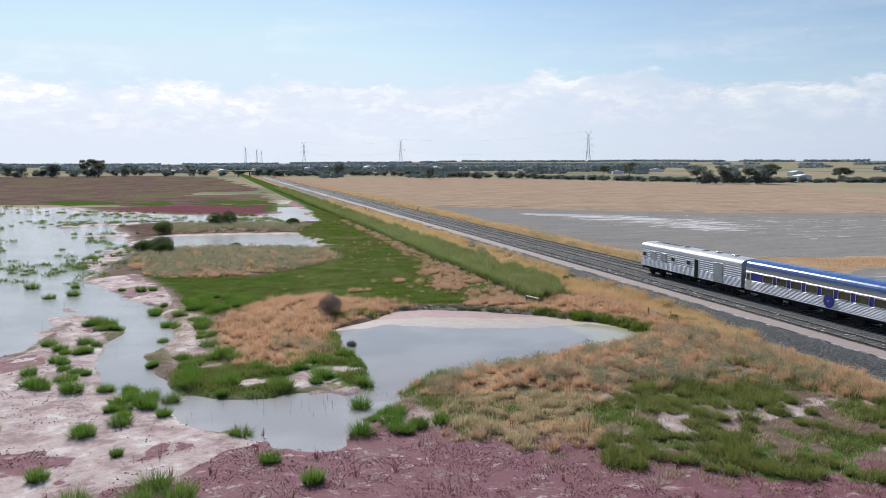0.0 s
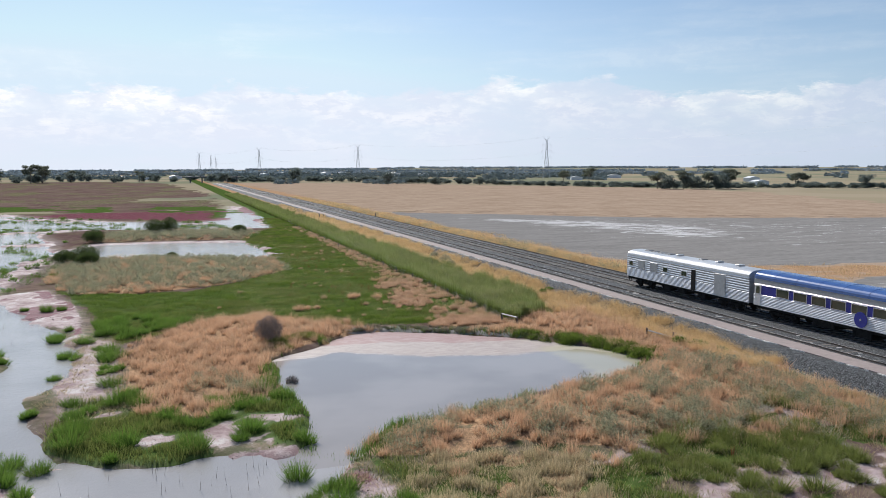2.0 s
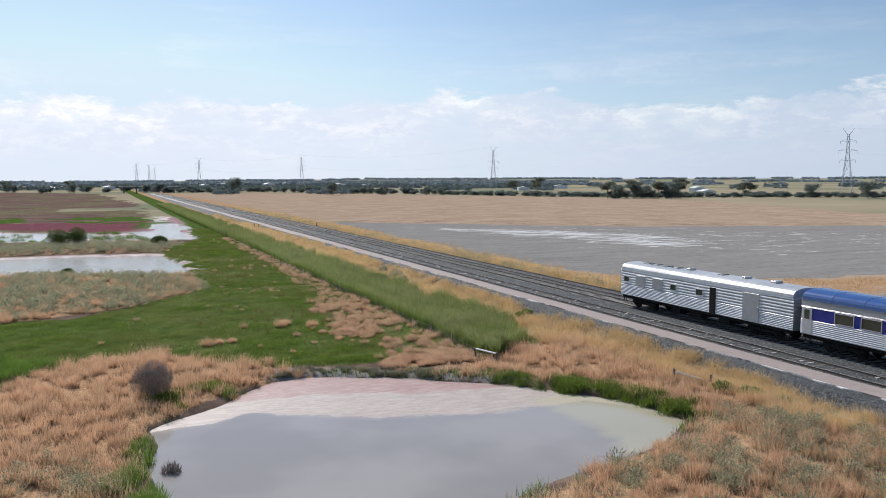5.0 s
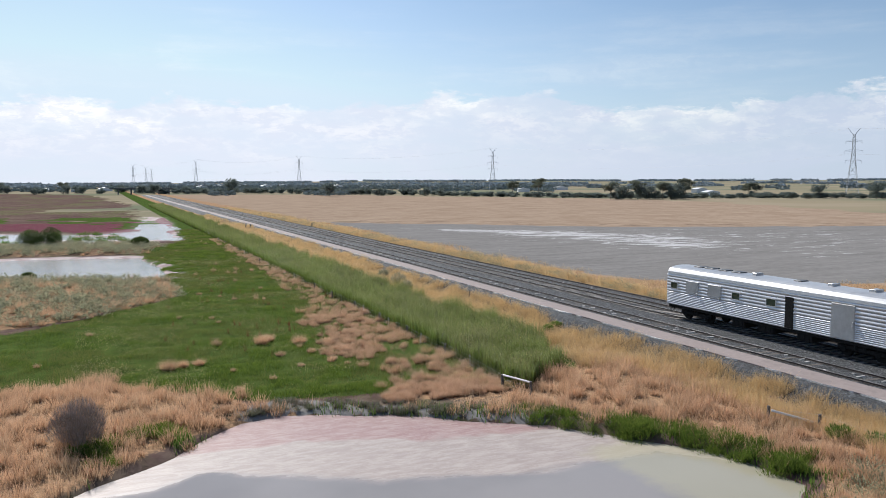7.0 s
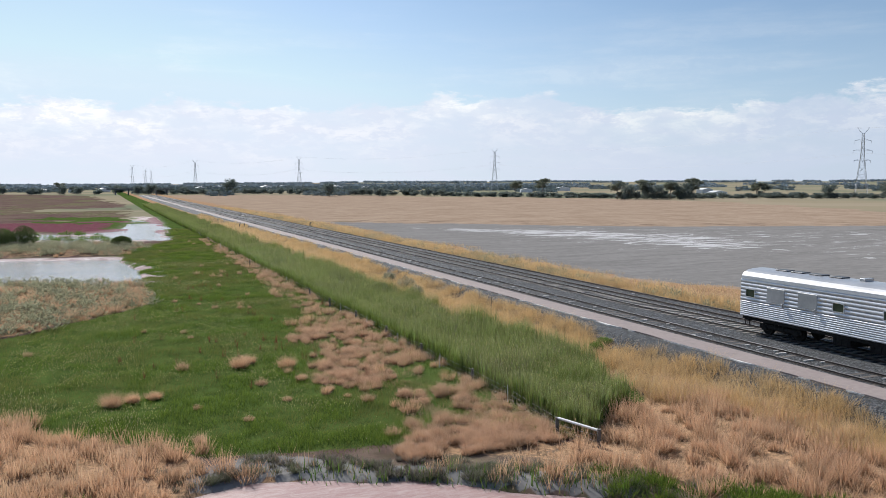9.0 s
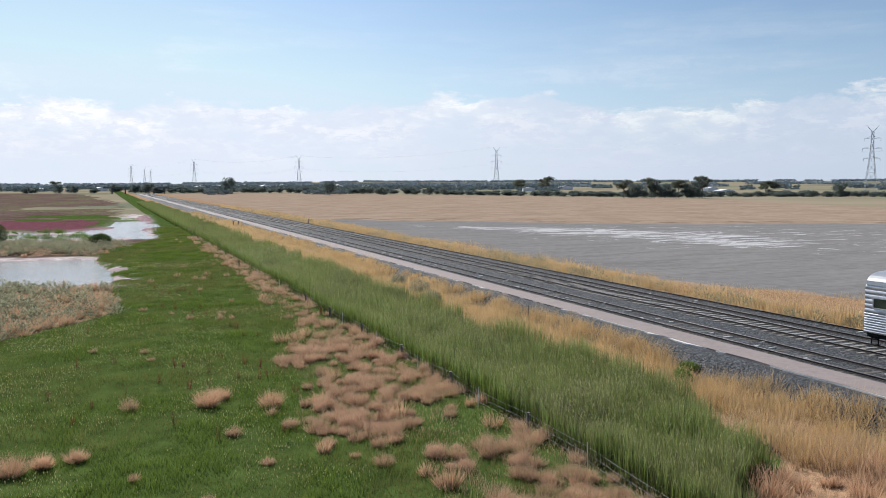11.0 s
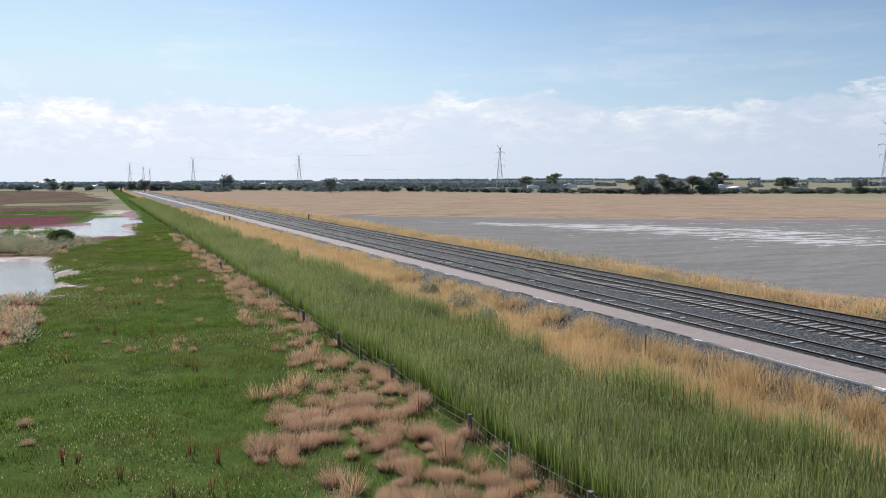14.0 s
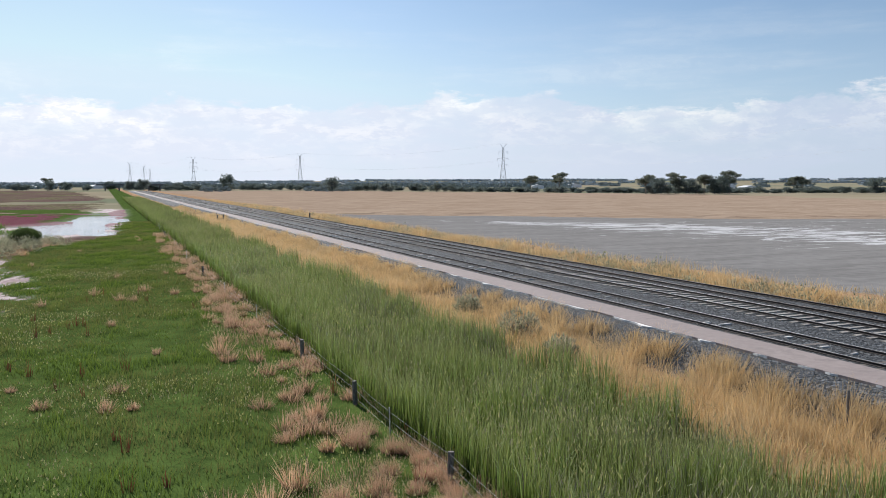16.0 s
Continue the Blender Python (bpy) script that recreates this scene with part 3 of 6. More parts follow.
def covers(x, y):
    """The plant and soil covers of a place, each from 0 to 1."""
    wob = (fbm(x, y, 5.0, 4, 2.0) - 0.5) * 5
    lump = fbm(x, y, 4.0, 4, 9.0)

    def soft(poly, w=1.0, edge=1.2):
        return smooth(inside(poly, x, y) + wob * w, -edge, edge)

    meadow = soft(MEADOW_EDGE, 0.6)
    verge = smooth(x, -22, -17) * (1 - smooth(x, -8, -6)) * smooth(y, 80, 86)
    dry = np.maximum.reduce([soft(DRY_BANK, 0.35), soft(SOUTH_BANK, 0.5) * smooth(lump, 0.3, 0.5), soft(ISLAND, 0.4) * 0.8, soft(LEVEE, 0.4) * 0.5, soft(FENCE_DRY, 0.4) * smooth(lump, 0.38, 0.54) * 0.8, soft(STRAW_SPOT, 0.3)])
    strip = smooth(x, -10.6, -8.8) * (1 - smooth(x, -6.0, -5.2)) * smooth(y, 84, 88)
    bank = smooth(x, 9.6, 10.6) * (1 - smooth(x + wob * 1.6 + 0.055 * np.clip(y - 120, -60, 0) * 2, 18, 22))
    dry = np.maximum.reduce([dry, strip, bank, soft(DRY_SIDE, 0.8, 2.0) * (0.45 + 0.5 * smooth(lump, 0.35, 0.55)) * (1 - smooth(inside(PUDDLE, x, y), -1.5, 0.5))])
    green = np.maximum.reduce([meadow, soft(SOUTH_GREEN, 0.5) * smooth(lump, 0.36, 0.48) * smooth(fbm(x, y, 2.0, 3, 4.0), 0.32, 0.44), soft(LOWER_GREEN, 0.4) * smooth(fbm(x, y, 2.0, 3, 4.0), 0.30, 0.42), verge * (1 - strip)])
    green = np.maximum(green, 0.9 * smooth(inside([(-130, 330), (-120, 362), (-60, 345), (-30, 330), (-21, 300), (-22, 256), (-33, 256), (-36, 285), (-60, 300), (-95, 312)], x, y) + wob * 4, -3, 4) * smooth(fbm(x, y, 12.0, 4, 1.9), 0.36, 0.56))
    green = green * (1 - 0.9 * np.maximum.reduce([soft(ISLAND, 0.4), soft(DRY_BANK, 0.3)]))
    lip = inside(POND_EDGE, x, y)
    beach = smooth(lip + wob * 0.4, -2.4, -1.3) * (lip < 0.2) * smooth(x, -33, -31.5) * (1 - smooth(x, -19, -17)) * (y > 73)
    green, dry = green * (1 - 0.9 * beach), dry * (1 - 0.75 * beach)
    shore = inside(UPPER_POND, x, y)
    spots = smooth(shore, -3.2, -1.2) * (x > -37) * (y < 172) * smooth(fbm(x, y, 2.2, 3, 5.9), 0.50, 0.58)
    green = green * (1 - spots)
    mud = np.maximum.reduce([spots, 0.85 * soft(SHORE_TUFTS, 0.4), 0.8 * soft(LOWER_GREEN, 0.4), soft(MUDFLAT, 0.6), soft(WEST_SHORE, 0.6), soft(WEST_WATER, 1.0, 3), soft(NORTH_WATER, 0.8, 3), soft(CHANNEL, 1.0, 2.0), smooth(inside(UPPER_POND, x, y), -0.8, 0) + smooth(y, 174, 178) * smooth(inside(UPPER_POND, x, y), -2.4, -1.2), 0.75 * soft(SOUTH_GREEN, 0.5) * smooth(fbm(x, y, 3.0, 4, 7.9), 0.46, 0.56)])
    mud = mud * (1 - green) * (1 - 0.85 * soft(DRY_BANK, 0.1) * (inside(POND_EDGE, x, y) < -0.5))
    rosy = fbm(x, y, 7.0, 5, 6.6)
    lowland = soft(MUDFLAT, 0.6) * smooth(rosy + 0.14 * smooth(x, -56, -38) - 0.005 + 0.024 * np.clip(45 - y, -6, 10), 0.50, 0.60)
    pink = np.maximum.reduce([lowland, np.maximum(soft(WEST_SHORE, 0.6), soft(WEST_WATER, 1.0, 3) * 0.9) * smooth(rosy, 0.50, 0.62),
                              smooth(inside([(-95, 275), (-72, 300), (-40, 296), (-26, 300), (-15, 350), (-20, 240), (-28, 232), (-40, 245), (-62, 262)], x, y) + wob, -1.5, 3)])
    pink = pink * (1 - 0.9 * green)
    brown = smooth(inside(BROWN, x, y) + wob * 3, -6, 10) * (x < -16)
    brown = np.maximum(brown, smooth(-x, 5.6, 6.6) * (1 - smooth(y, 290, 310)) * smooth(x, -200, -150))
    ring = smooth(inside(PAN, x, y), -46, -10) * (1 - smooth(inside(PAN, x, y), -2, 2)) * (x > 20) * ((y > 210) | (x > 85))
    brown = np.maximum(brown, ring * smooth(fbm(x, y, 5.0, 4, 3.1), 0.40, 0.60) * 0.5)
    brown = brown * (1 - smooth(inside([(-62, 392), (-30, 400), (-28, 440), (-55, 432)], x, y) + wob * 2, -4, 4) * 0.9)
    stub = smooth(inside(STUBBLE, x, y) + wob, -4, 6)
    pan = np.maximum(smooth(inside(PAN, x, y) + wob * 1.2, -2, 2), smooth(inside(PUDDLE, x, y) + wob * 0.6, -1, 1))
    pan = np.maximum(pan, 0.85 * beach)
    salt = np.maximum(0.66 * smooth(inside([(24, 245), (70, 226), (120, 190), (150, 150), (90, 120), (50, 128), (34, 160), (30, 200)], x, y), -6, 12), smooth(inside([(27, 240), (52, 228), (72, 200), (84, 165), (66, 148), (50, 152), (44, 188), (34, 215)], x, y), -8, 10))
    salt = np.maximum(salt, smooth(inside(PUDDLE, x, y), 0, 4) * 0.9)
    return green, dry, pink, mud, brown, stub, pan, salt * pan


def flat_mesh(name, xs, ys, zfun):
    """A sheet over a grid of lines that may lie unevenly."""
    gx, gy = np.meshgrid(xs, ys, indexing="xy")
    x, y = gx.ravel(), gy.ravel()
    nx, ny = len(xs), len(ys)
    i = (np.arange(ny - 1)[:, None] * nx + np.arange(nx - 1)).ravel()
    quads = np.stack([i, i + 1, i + 1 + nx, i + nx], 1)
    me = bpy.data.meshes.new(name)
    co = np.stack([x, y, zfun(x, y)], 1)
    fill(me, co, quads)
    return me, x, y


def fill(me, co, faces, smooth_faces=True):
    """Vertices and faces (all with as many corners) into a mesh."""
    n, k = faces.shape
    me.vertices.add(len(co)), me.loops.add(n * k), me.polygons.add(n)
    me.vertices.foreach_set("co", np.ascontiguousarray(co, np.float32).ravel())
    me.loops.foreach_set("vertex_index", np.ascontiguousarray(faces, np.int32).ravel())
    me.polygons.foreach_set("loop_start", np.arange(0, n * k, k, dtype=np.int32))
    me.polygons.foreach_set("use_smooth", np.full(n, smooth_faces))
    me.update(calc_edges=True)


def spread(near, far, count):
    """Lines that lie further and further apart out to far."""
    u = np.linspace(0, 1, count + 1)[1:]
    return near + (far - near) * u**3.2


xs = np.concatenate([-spread(130, 2600, 34)[::-1], np.arange(-130, -72, 1.5), np.arange(-72, -7, 0.5), np.arange(-7, 12, 0.5), np.arange(12, 40, 1.4), np.arange(40, 130, 3.0), spread(130, 4300, 60)])
ys = np.concatenate([-spread(0, 700, 14)[::-1] + 15, np.arange(16, 160, 0.52), np.arange(160, 260, 1.7), np.arange(260, 420, 3.0), spread(420, 4600, 90)])
me, gx, gy = flat_mesh("ground", xs, ys, height)
cov = covers(gx, gy)
for key, four in (("cover_a", cov[:4]), ("cover_b", cov[4:])):
    a = me.attributes.new(key, "FLOAT_COLOR", "POINT")
    a.data.foreach_set("color", np.stack(four, 1).astype(np.float32).ravel())
me.materials.append(GROUND)
tagged(new("ground", me), "flat coastal wetland and dry paddock ground", "ground", kind="structure")


def water(name, region, xs, ys, mat, label):
    me, x, y = flat_mesh(name, xs, ys, lambda x, y: np.full(x.shape, WATER_Z))
    me.materials.append(mat)
    return tagged(new(name, me), label, "water", kind="structure"), me, x, y


pond, me, x, y = water("water_pond", POND_EDGE, np.arange(-42, -10.5, 0.6), np.arange(52, 85, 0.6), POND, "murky grey pond with pink and cream algae film")
rose = smooth(inside([(-37.5, 78), (-31, 78), (-21, 75), (-17.5, 75), (-18, 79), (-25, 84), (-33, 85)], x, y), -1.5, 2.5)
yellow = smooth(inside([(-19, 72), (-13, 73), (-10, 66), (-14, 61), (-20, 61), (-18, 66)], x, y), -2.5, 2.5)
cream = 0.5 + inside([(-41, 74.2), (-37, 74.6), (-34.5, 75.9), (-28.5, 72.3), (-22.5, 70.6), (-16, 70.6), (-10, 64), (-10, 73), (-18, 80), (-25, 86), (-30, 88), (-38, 82)], x, y) * 0.09
me.attributes.new("film", "FLOAT_COLOR", "POINT").data.foreach_set("color", np.stack([rose, yellow, cream, cream * 0 + 1], 1).astype(np.float32).ravel())
water("water_lagoon", WEST_WATER, np.array([-175, -140, -100, -70, -42.0]), np.arange(40, 345, 12.0), LAGOON, "shallow bright lagoon water between mud islets")
water("water_channel", CHANNEL, np.array([-41.99, -39, -36.0]), np.array([40.0, 46, 51.99]), LAGOON, "shallow channel water joining pond and lagoon")
water("water_upper_pond", UPPER_POND, np.array([-41.99, -35, -27.0, -18]), np.arange(86, 345, 12.0), LAGOON, "shallow bright water of the upper pond")
# ---- building helpers ----
def part(name, bm, mat, parent=None, label="", m=None, smooth_faces=False):
    """Links a bmesh as one mesh object, under its thing where there is one."""
    me = bpy.data.meshes.new(name)
    bm.to_mesh(me)
    bm.free()
    for f in me.polygons:
        f.use_smooth = smooth_faces
    me.materials.append(mat)
    ob = new(name, me)
    if m is not None:
        ob.matrix_basis = m
    if parent:
        ob.parent = parent
    return tagged(ob, label)


def shared(name, me, parent, m):
    """One more piece on a mesh that others use too."""
    ob = new(name, me)
    ob.parent, ob.matrix_basis = parent, m
    return ob


def thing(name, label, category, m=None, group="", kind=""):
    ob = new(name)
    ob.empty_display_size = 0.3
    if m is not None:
        ob.matrix_basis = m
    return tagged(ob, label, category, group, kind)


def box(bm, lo, hi, bevel=0.0):
    """A box with slightly rounded edges, added to bm."""
    made = bmesh.ops.create_cube(bm, size=1.0)["verts"]
    lo, hi = Vector(lo), Vector(hi)
    for v in made:
        v.co = Vector((lo[k] + (v.co[k] + 0.5) * (hi[k] - lo[k]) for k in range(3)))
    if bevel:
        edges = list({e for v in made for e in v.link_edges})
        bmesh.ops.bevel(bm, geom=edges, offset=bevel, segments=1, affect="EDGES")
    return bm


def rod(bm, a, b, r1, r2=None, sides=8):
    """A round bar from a to b."""
    a, b = Vector(a), Vector(b)
    way = b - a
    m = Matrix.Translation((a + b) / 2) @ way.to_track_quat("Z", "Y").to_matrix().to_4x4()
    bmesh.ops.create_cone(bm, cap_ends=True, segments=sides, radius1=r1, radius2=r1 if r2 is None else r2, depth=way.length, matrix=m)
    return bm


def extruded(profile, y0, y1, cuts=1, closed=True):
    """A profile in x and z drawn out along y, with end caps."""
    bm = bmesh.new()
    rows = [[bm.verts.new((x, y0 + (y1 - y0) * k / cuts, z)) for x, z in profile] for k in range(cuts + 1)]
    n = len(profile)
    for a, b in zip(rows, rows[1:]):
        for i in range(n if closed else n - 1):
            bm.faces.new((a[i], a[(i + 1) % n], b[(i + 1) % n], b[i]))
    if closed:
        bm.faces.new(rows[0]), bm.faces.new(reversed(rows[-1]))
    bmesh.ops.recalc_face_normals(bm, faces=bm.faces)
    return bm


def blades(name, root, tall, wide, mat, label, category, lean=0.35, joints=1, lift=0.0, parent=None, kind="stuff", tints=None, droop=0.0, out=None, rngs=rng):
    """Very many blades as one mesh: root is n x 3, out the way each leans (n x 2) or by chance."""
    n = len(root)
    turn = rngs.random(n) * 2 * np.pi
    side = np.stack([np.cos(turn), np.sin(turn), np.zeros(n)], 1)
    if out is None:
        a = rngs.random(n) * 2 * np.pi
        out = np.stack([np.cos(a), np.sin(a)], 1) * (rngs.random(n) ** 0.7)[:, None]
    tip = np.concatenate([out * (lean * tall)[:, None], tall[:, None]], 1)
    half = side * (wide / 2)[:, None]
    base = root + np.array([0, 0, lift])
    tint = rngs.random(n) if tints is None else tints
    if joints == 1:
        co = np.stack([base - half, base + half, base + tip], 1).reshape(-1, 3)
        faces = np.arange(n * 3).reshape(n, 3)
        along = np.tile([0.0, 0.0, 1.0], n)
        tint = np.repeat(tint, 3)
    else:
        mid = base + tip * np.array([0.35, 0.35, 0.6])
        end = base + tip - np.array([0, 0, 1.0]) * (droop * tall)[:, None]
        co = np.stack([base - half * 0.8, base + half * 0.8, mid + half, mid - half, end], 1).reshape(-1, 3)
        i = np.arange(n)[:, None] * 5
        faces = np.concatenate([i + [0, 1, 2], i + [0, 2, 3], i + [3, 2, 4]], 1).reshape(-1, 3)
        along = np.tile([0.0, 0.0, 0.6, 0.6, 1.0], n)
        tint = np.repeat(tint, 5)
    me = bpy.data.meshes.new(name)
    fill(me, co, faces, False)
    me.attributes.new("along", "FLOAT", "POINT").data.foreach_set("value", along.astype(np.float32))
    me.attributes.new("tint", "FLOAT", "POINT").data.foreach_set("value", tint.astype(np.float32))
    me.materials.append(mat)
    ob = new(name, me)
    if parent:
        ob.parent = parent
        return ob
    return tagged(ob, label, category, kind=kind)


def scatter(x0, x1, y0, y1, count, thick=1.0):
    """Points over a stretch of land, closer together where y is small."""
    u = rng.random(count)
    return x0 + (x1 - x0) * rng.random(count), y0 + (y1 - y0) * u**thick


def grounded(x, y):
    return np.stack([x, y, height(x, y)], 1)


def tufts(cx, cy, each, spread_r, tall, wide, rngs=rng):
    """Blades in tufts round centres: roots, heights, widths and the ways they lean."""
    n = len(cx)
    k = np.repeat(np.arange(n), each)
    size = rngs.uniform(0.65, 1.25, n)
    a, r = rngs.random(len(k)) * 2 * np.pi, np.sqrt(rngs.random(len(k)))
    ox, oy = np.cos(a) * r, np.sin(a) * r
    x, y = cx[k] + ox * spread_r * size[k], cy[k] + oy * spread_r * size[k]
    root = grounded(x, y)
    h = tall * size[k] * rngs.uniform(0.6, 1.1, len(k)) * (1 - 0.35 * r)
    out = np.stack([ox, oy], 1) * rngs.uniform(0.4, 1.4, len(k))[:, None]
    tint = np.clip(rngs.random(n)[k] * 0.7 + rngs.random(len(k)) * 0.3, 0, 1)
    return root, h, np.full(len(k), wide) * rngs.uniform(0.6, 1.3, len(k)), out, tint


def domes(cx, cy, each, radius, tall, wide, rngs=rng):
    """Blades that spring from close roots into rounded tussocks."""
    n = len(cx)
    k = np.repeat(np.arange(n), each)
    size = rngs.uniform(0.6, 1.3, n)
    a, th = rngs.random(len(k)) * 2 * np.pi, np.sqrt(rngs.random(len(k))) * 1.42
    r0 = radius * 0.35 * np.sqrt(rngs.random(len(k))) * size[k]
    ux, uy = np.cos(a), np.sin(a)
    root = grounded(cx[k] + ux * r0, cy[k] + uy * r0)
    reach = rngs.uniform(0.4, 1.08, len(k)) * size[k]
    h = np.maximum(tall * np.cos(th) * reach, 0.05)
    flat = (radius * np.sin(th) * reach - r0 * 0.5) / h
    tint = np.clip(rngs.random(n)[k] * 0.6 + rngs.random(len(k)) * 0.4, 0, 1)
    return root, h, wide * rngs.uniform(0.6, 1.3, len(k)), np.stack([ux * flat, uy * flat], 1), tint


def mounds(cx, cy, each, radius, tall, leaf, wide, rngs=rng):
    """Small leaves filling low rounded shrubs: roots, sizes, widths, ways and tints."""
    n = len(cx)
    k = np.repeat(np.arange(n), each)
    size = rngs.uniform(0.55, 1.3, n)
    way = rngs.normal(0, 1, (len(k), 3))
    way /= np.linalg.norm(way, axis=1)[:, None]
    way[:, 2] = np.abs(way[:, 2])
    lumpy = 0.7 + 0.6 * value_noise(way[:, 0] * 2.2 + k * 1.7, way[:, 1] * 2.2 + k * 0.9)
    far = (rngs.random(len(k)) ** 0.45) * lumpy * size[k]
    root = grounded(cx[k] + way[:, 0] * far * radius, cy[k] + way[:, 1] * far * radius)
    root[:, 2] += way[:, 2] * far * tall
    # inner and lower leaves get darker tints, painting the mound's own shade
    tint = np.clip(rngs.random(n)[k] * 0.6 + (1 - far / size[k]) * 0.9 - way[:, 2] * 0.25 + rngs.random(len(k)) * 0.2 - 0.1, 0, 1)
    return root, leaf * rngs.uniform(0.6, 1.3, len(k)), wide * rngs.uniform(0.6, 1.3, len(k)), way[:, :2], tint


def fountains(cx, cy, each, radius, tall, wide, rngs=rng):
    """Dense tussocks: thin blades that spring from a narrow crown and spread into a soft dome."""
    n = len(cx)
    k = np.repeat(np.arange(n), each)
    size, squat = rngs.uniform(0.55, 1.3, n), rngs.uniform(0.75, 1.2, n)
    a = rngs.random(len(k)) * 2 * np.pi
    r = np.sqrt(rngs.random(len(k)))
    lumpy = 0.75 + 0.5 * value_noise(np.cos(a) * 1.6 + k * 1.7, np.sin(a) * 1.6 + k * 0.9)
    far = radius * size[k] * lumpy
    dx, dy = np.cos(a) * r, np.sin(a) * r
    root = grounded(cx[k] + dx * far * 0.55, cy[k] + dy * far * 0.55)
    h = tall * size[k] * squat[k] * np.sqrt(1.02 - 0.72 * r * r) * rngs.uniform(0.55, 1.22, len(k))
    out = np.stack([dx, dy], 1) * (far * 0.5 / h)[:, None] + rngs.normal(0, 0.22, (len(k), 2))
    tint = np.clip(rngs.random(n)[k] * 0.45 + rngs.random(len(k)) * 0.5 - 0.1, 0, 1)
    return root, h, wide * rngs.uniform(0.6, 1.3, len(k)), out, tint


def reed_bed(x, y):
    """How thick the reeds stand: full in the ditch, thinning over its last half metre."""
    edge = np.minimum(x + 16.75, -9.0 - 2.6 * smooth(y, 95, 85) - 0.8 * smooth(y, 99, 110) - x)
    return smooth(edge + (fbm(x, y, 2.5, 3) - 0.5) * np.where(x > -13, 3.0, 1.2), -0.2, 0.5) * smooth(y - (x + 16) * 0.75 + (fbm(x, y, 1.5, 3, 4.0) - 0.5) * 2.0, 82.0, 83.0)


# ---- railway ----
# formation: ballast bed over the embankment, with a broken shoulder

ballast = thing("ballast", "dark bluestone ballast bed of the railway", "ballast", kind="structure")
bm = bmesh.new()
by = np.concatenate([np.arange(-120, 20, 8.0), np.arange(20, 210, 0.9), np.arange(210, 800, 8.0), [800]])
bx = np.array([-6.3, -5.9, -5.5, -5.1, -4.75, -4.42, -1.7, -1.2, -0.6, 0, 0.6, 1.2, 1.6, 2.0, 2.4, 2.8, 3.2, 3.6, 4.0, 4.45, 4.9, 5.3, 5.8, 6.2, 6.6, 7.0, 7.4, 7.8, 8.3, 8.95, 9.4, 10.0, 10.7])
me, x, y = flat_mesh("bed", bx, by, lambda x, y: np.interp(x, [-6.3, -4.42, -1.9, -1.5, 8.95, 10.7], [-0.02, 0.93, 0.93, 0.905, 0.905, 0.02]) + 0.10 * (fbm(x, y, 0.8, 3) - 0.5) * ((x < -4.5) | (x > 9)) + 0.014 * (fbm(x, y, 2.6, 2) - 0.5) - 0.012 + 0.03 * smooth(1.5 - np.minimum(np.abs(x), np.abs(x - TRACKS[2])), 0, 0.2))
me.materials.append(BALLAST)
ob = new("bed", me)
ob.parent = ballast
# loose stones over the shoulders and between the tracks
n = 10000
sx = np.where(rng.random(n) < 0.55, rng.uniform(-6.4, -4.3, n), rng.uniform(-1.6, 10.2, n))
sy = 28 + 150 * rng.random(n) ** 1.2
sz = np.interp(sx, [-6.3, -4.42, -1.9, -1.5, 8.95, 10.7], [-0.02, 0.93, 0.93, 0.885, 0.885, 0.02]) - 0.01
r = rng.uniform(0.028, 0.06, n)
eight = np.array([(1, 0, 0), (-1, 0, 0), (0, 1, 0), (0, -1, 0), (0, 0, 1), (0, 0, -1)], float)
tri = np.array([(0, 2, 4), (2, 1, 4), (1, 3, 4), (3, 0, 4), (2, 0, 5), (1, 2, 5), (3, 1, 5), (0, 3, 5)])
co = eight[None] * r[:, None, None] * rng.uniform(0.6, 1.4, (n, 6, 1)) + rng.normal(0, 0.008, (n, 6, 3)) + np.stack([sx, sy, sz], 1)[:, None]
me = bpy.data.meshes.new("loose_stones")
fill(me, co.reshape(-1, 3), (tri[None] + np.arange(n)[:, None, None] * 6).reshape(-1, 3), False)
me.materials.append(surface("broken_bluestone", (0.035, 0.04, 0.045), (0.17, 0.18, 0.19), 9.0, 0.9, bump=0.0))
tagged(new("ballast_stones", me), "loose broken bluestone ballast on the railway shoulder", "gravel", kind="stuff")

# concrete walkway with a ragged pale lip
walkway = thing("walkway", "long pinkish concrete walkway beside the track", "walkway", kind="structure")
wy = np.concatenate([np.arange(-120, 20, 10.0), np.arange(20, 200, 0.28), np.arange(200, 801, 12.0)])
ragged = 0.34 * (fbm(wy, wy * 0 + 3, 3.2, 4) - 0.5) + 0.14 * (fbm(wy, wy * 0 + 9, 11.0, 2) - 0.5)


def ribbon(name, left, right, top, drop, mat, parent, label=""):
    n = len(wy)
    co = np.concatenate([np.stack([left, wy, np.full(n, top - drop)], 1), np.stack([left, wy, np.full(n, top)], 1), np.stack([right, wy, np.full(n, top)], 1), np.stack([right, wy, np.full(n, top - drop)], 1)])
    i = np.arange(n - 1)
    quads = np.concatenate([np.stack([k * n + i + 1, k * n + i, (k + 1) * n + i, (k + 1) * n + i + 1], 1) for k in range(3)])
    me = bpy.data.meshes.new(name)
    fill(me, co, quads[:, ::-1], False)
    me.materials.append(mat)
    ob = new(name, me)
    ob.parent = parent
    return tagged(ob, label)


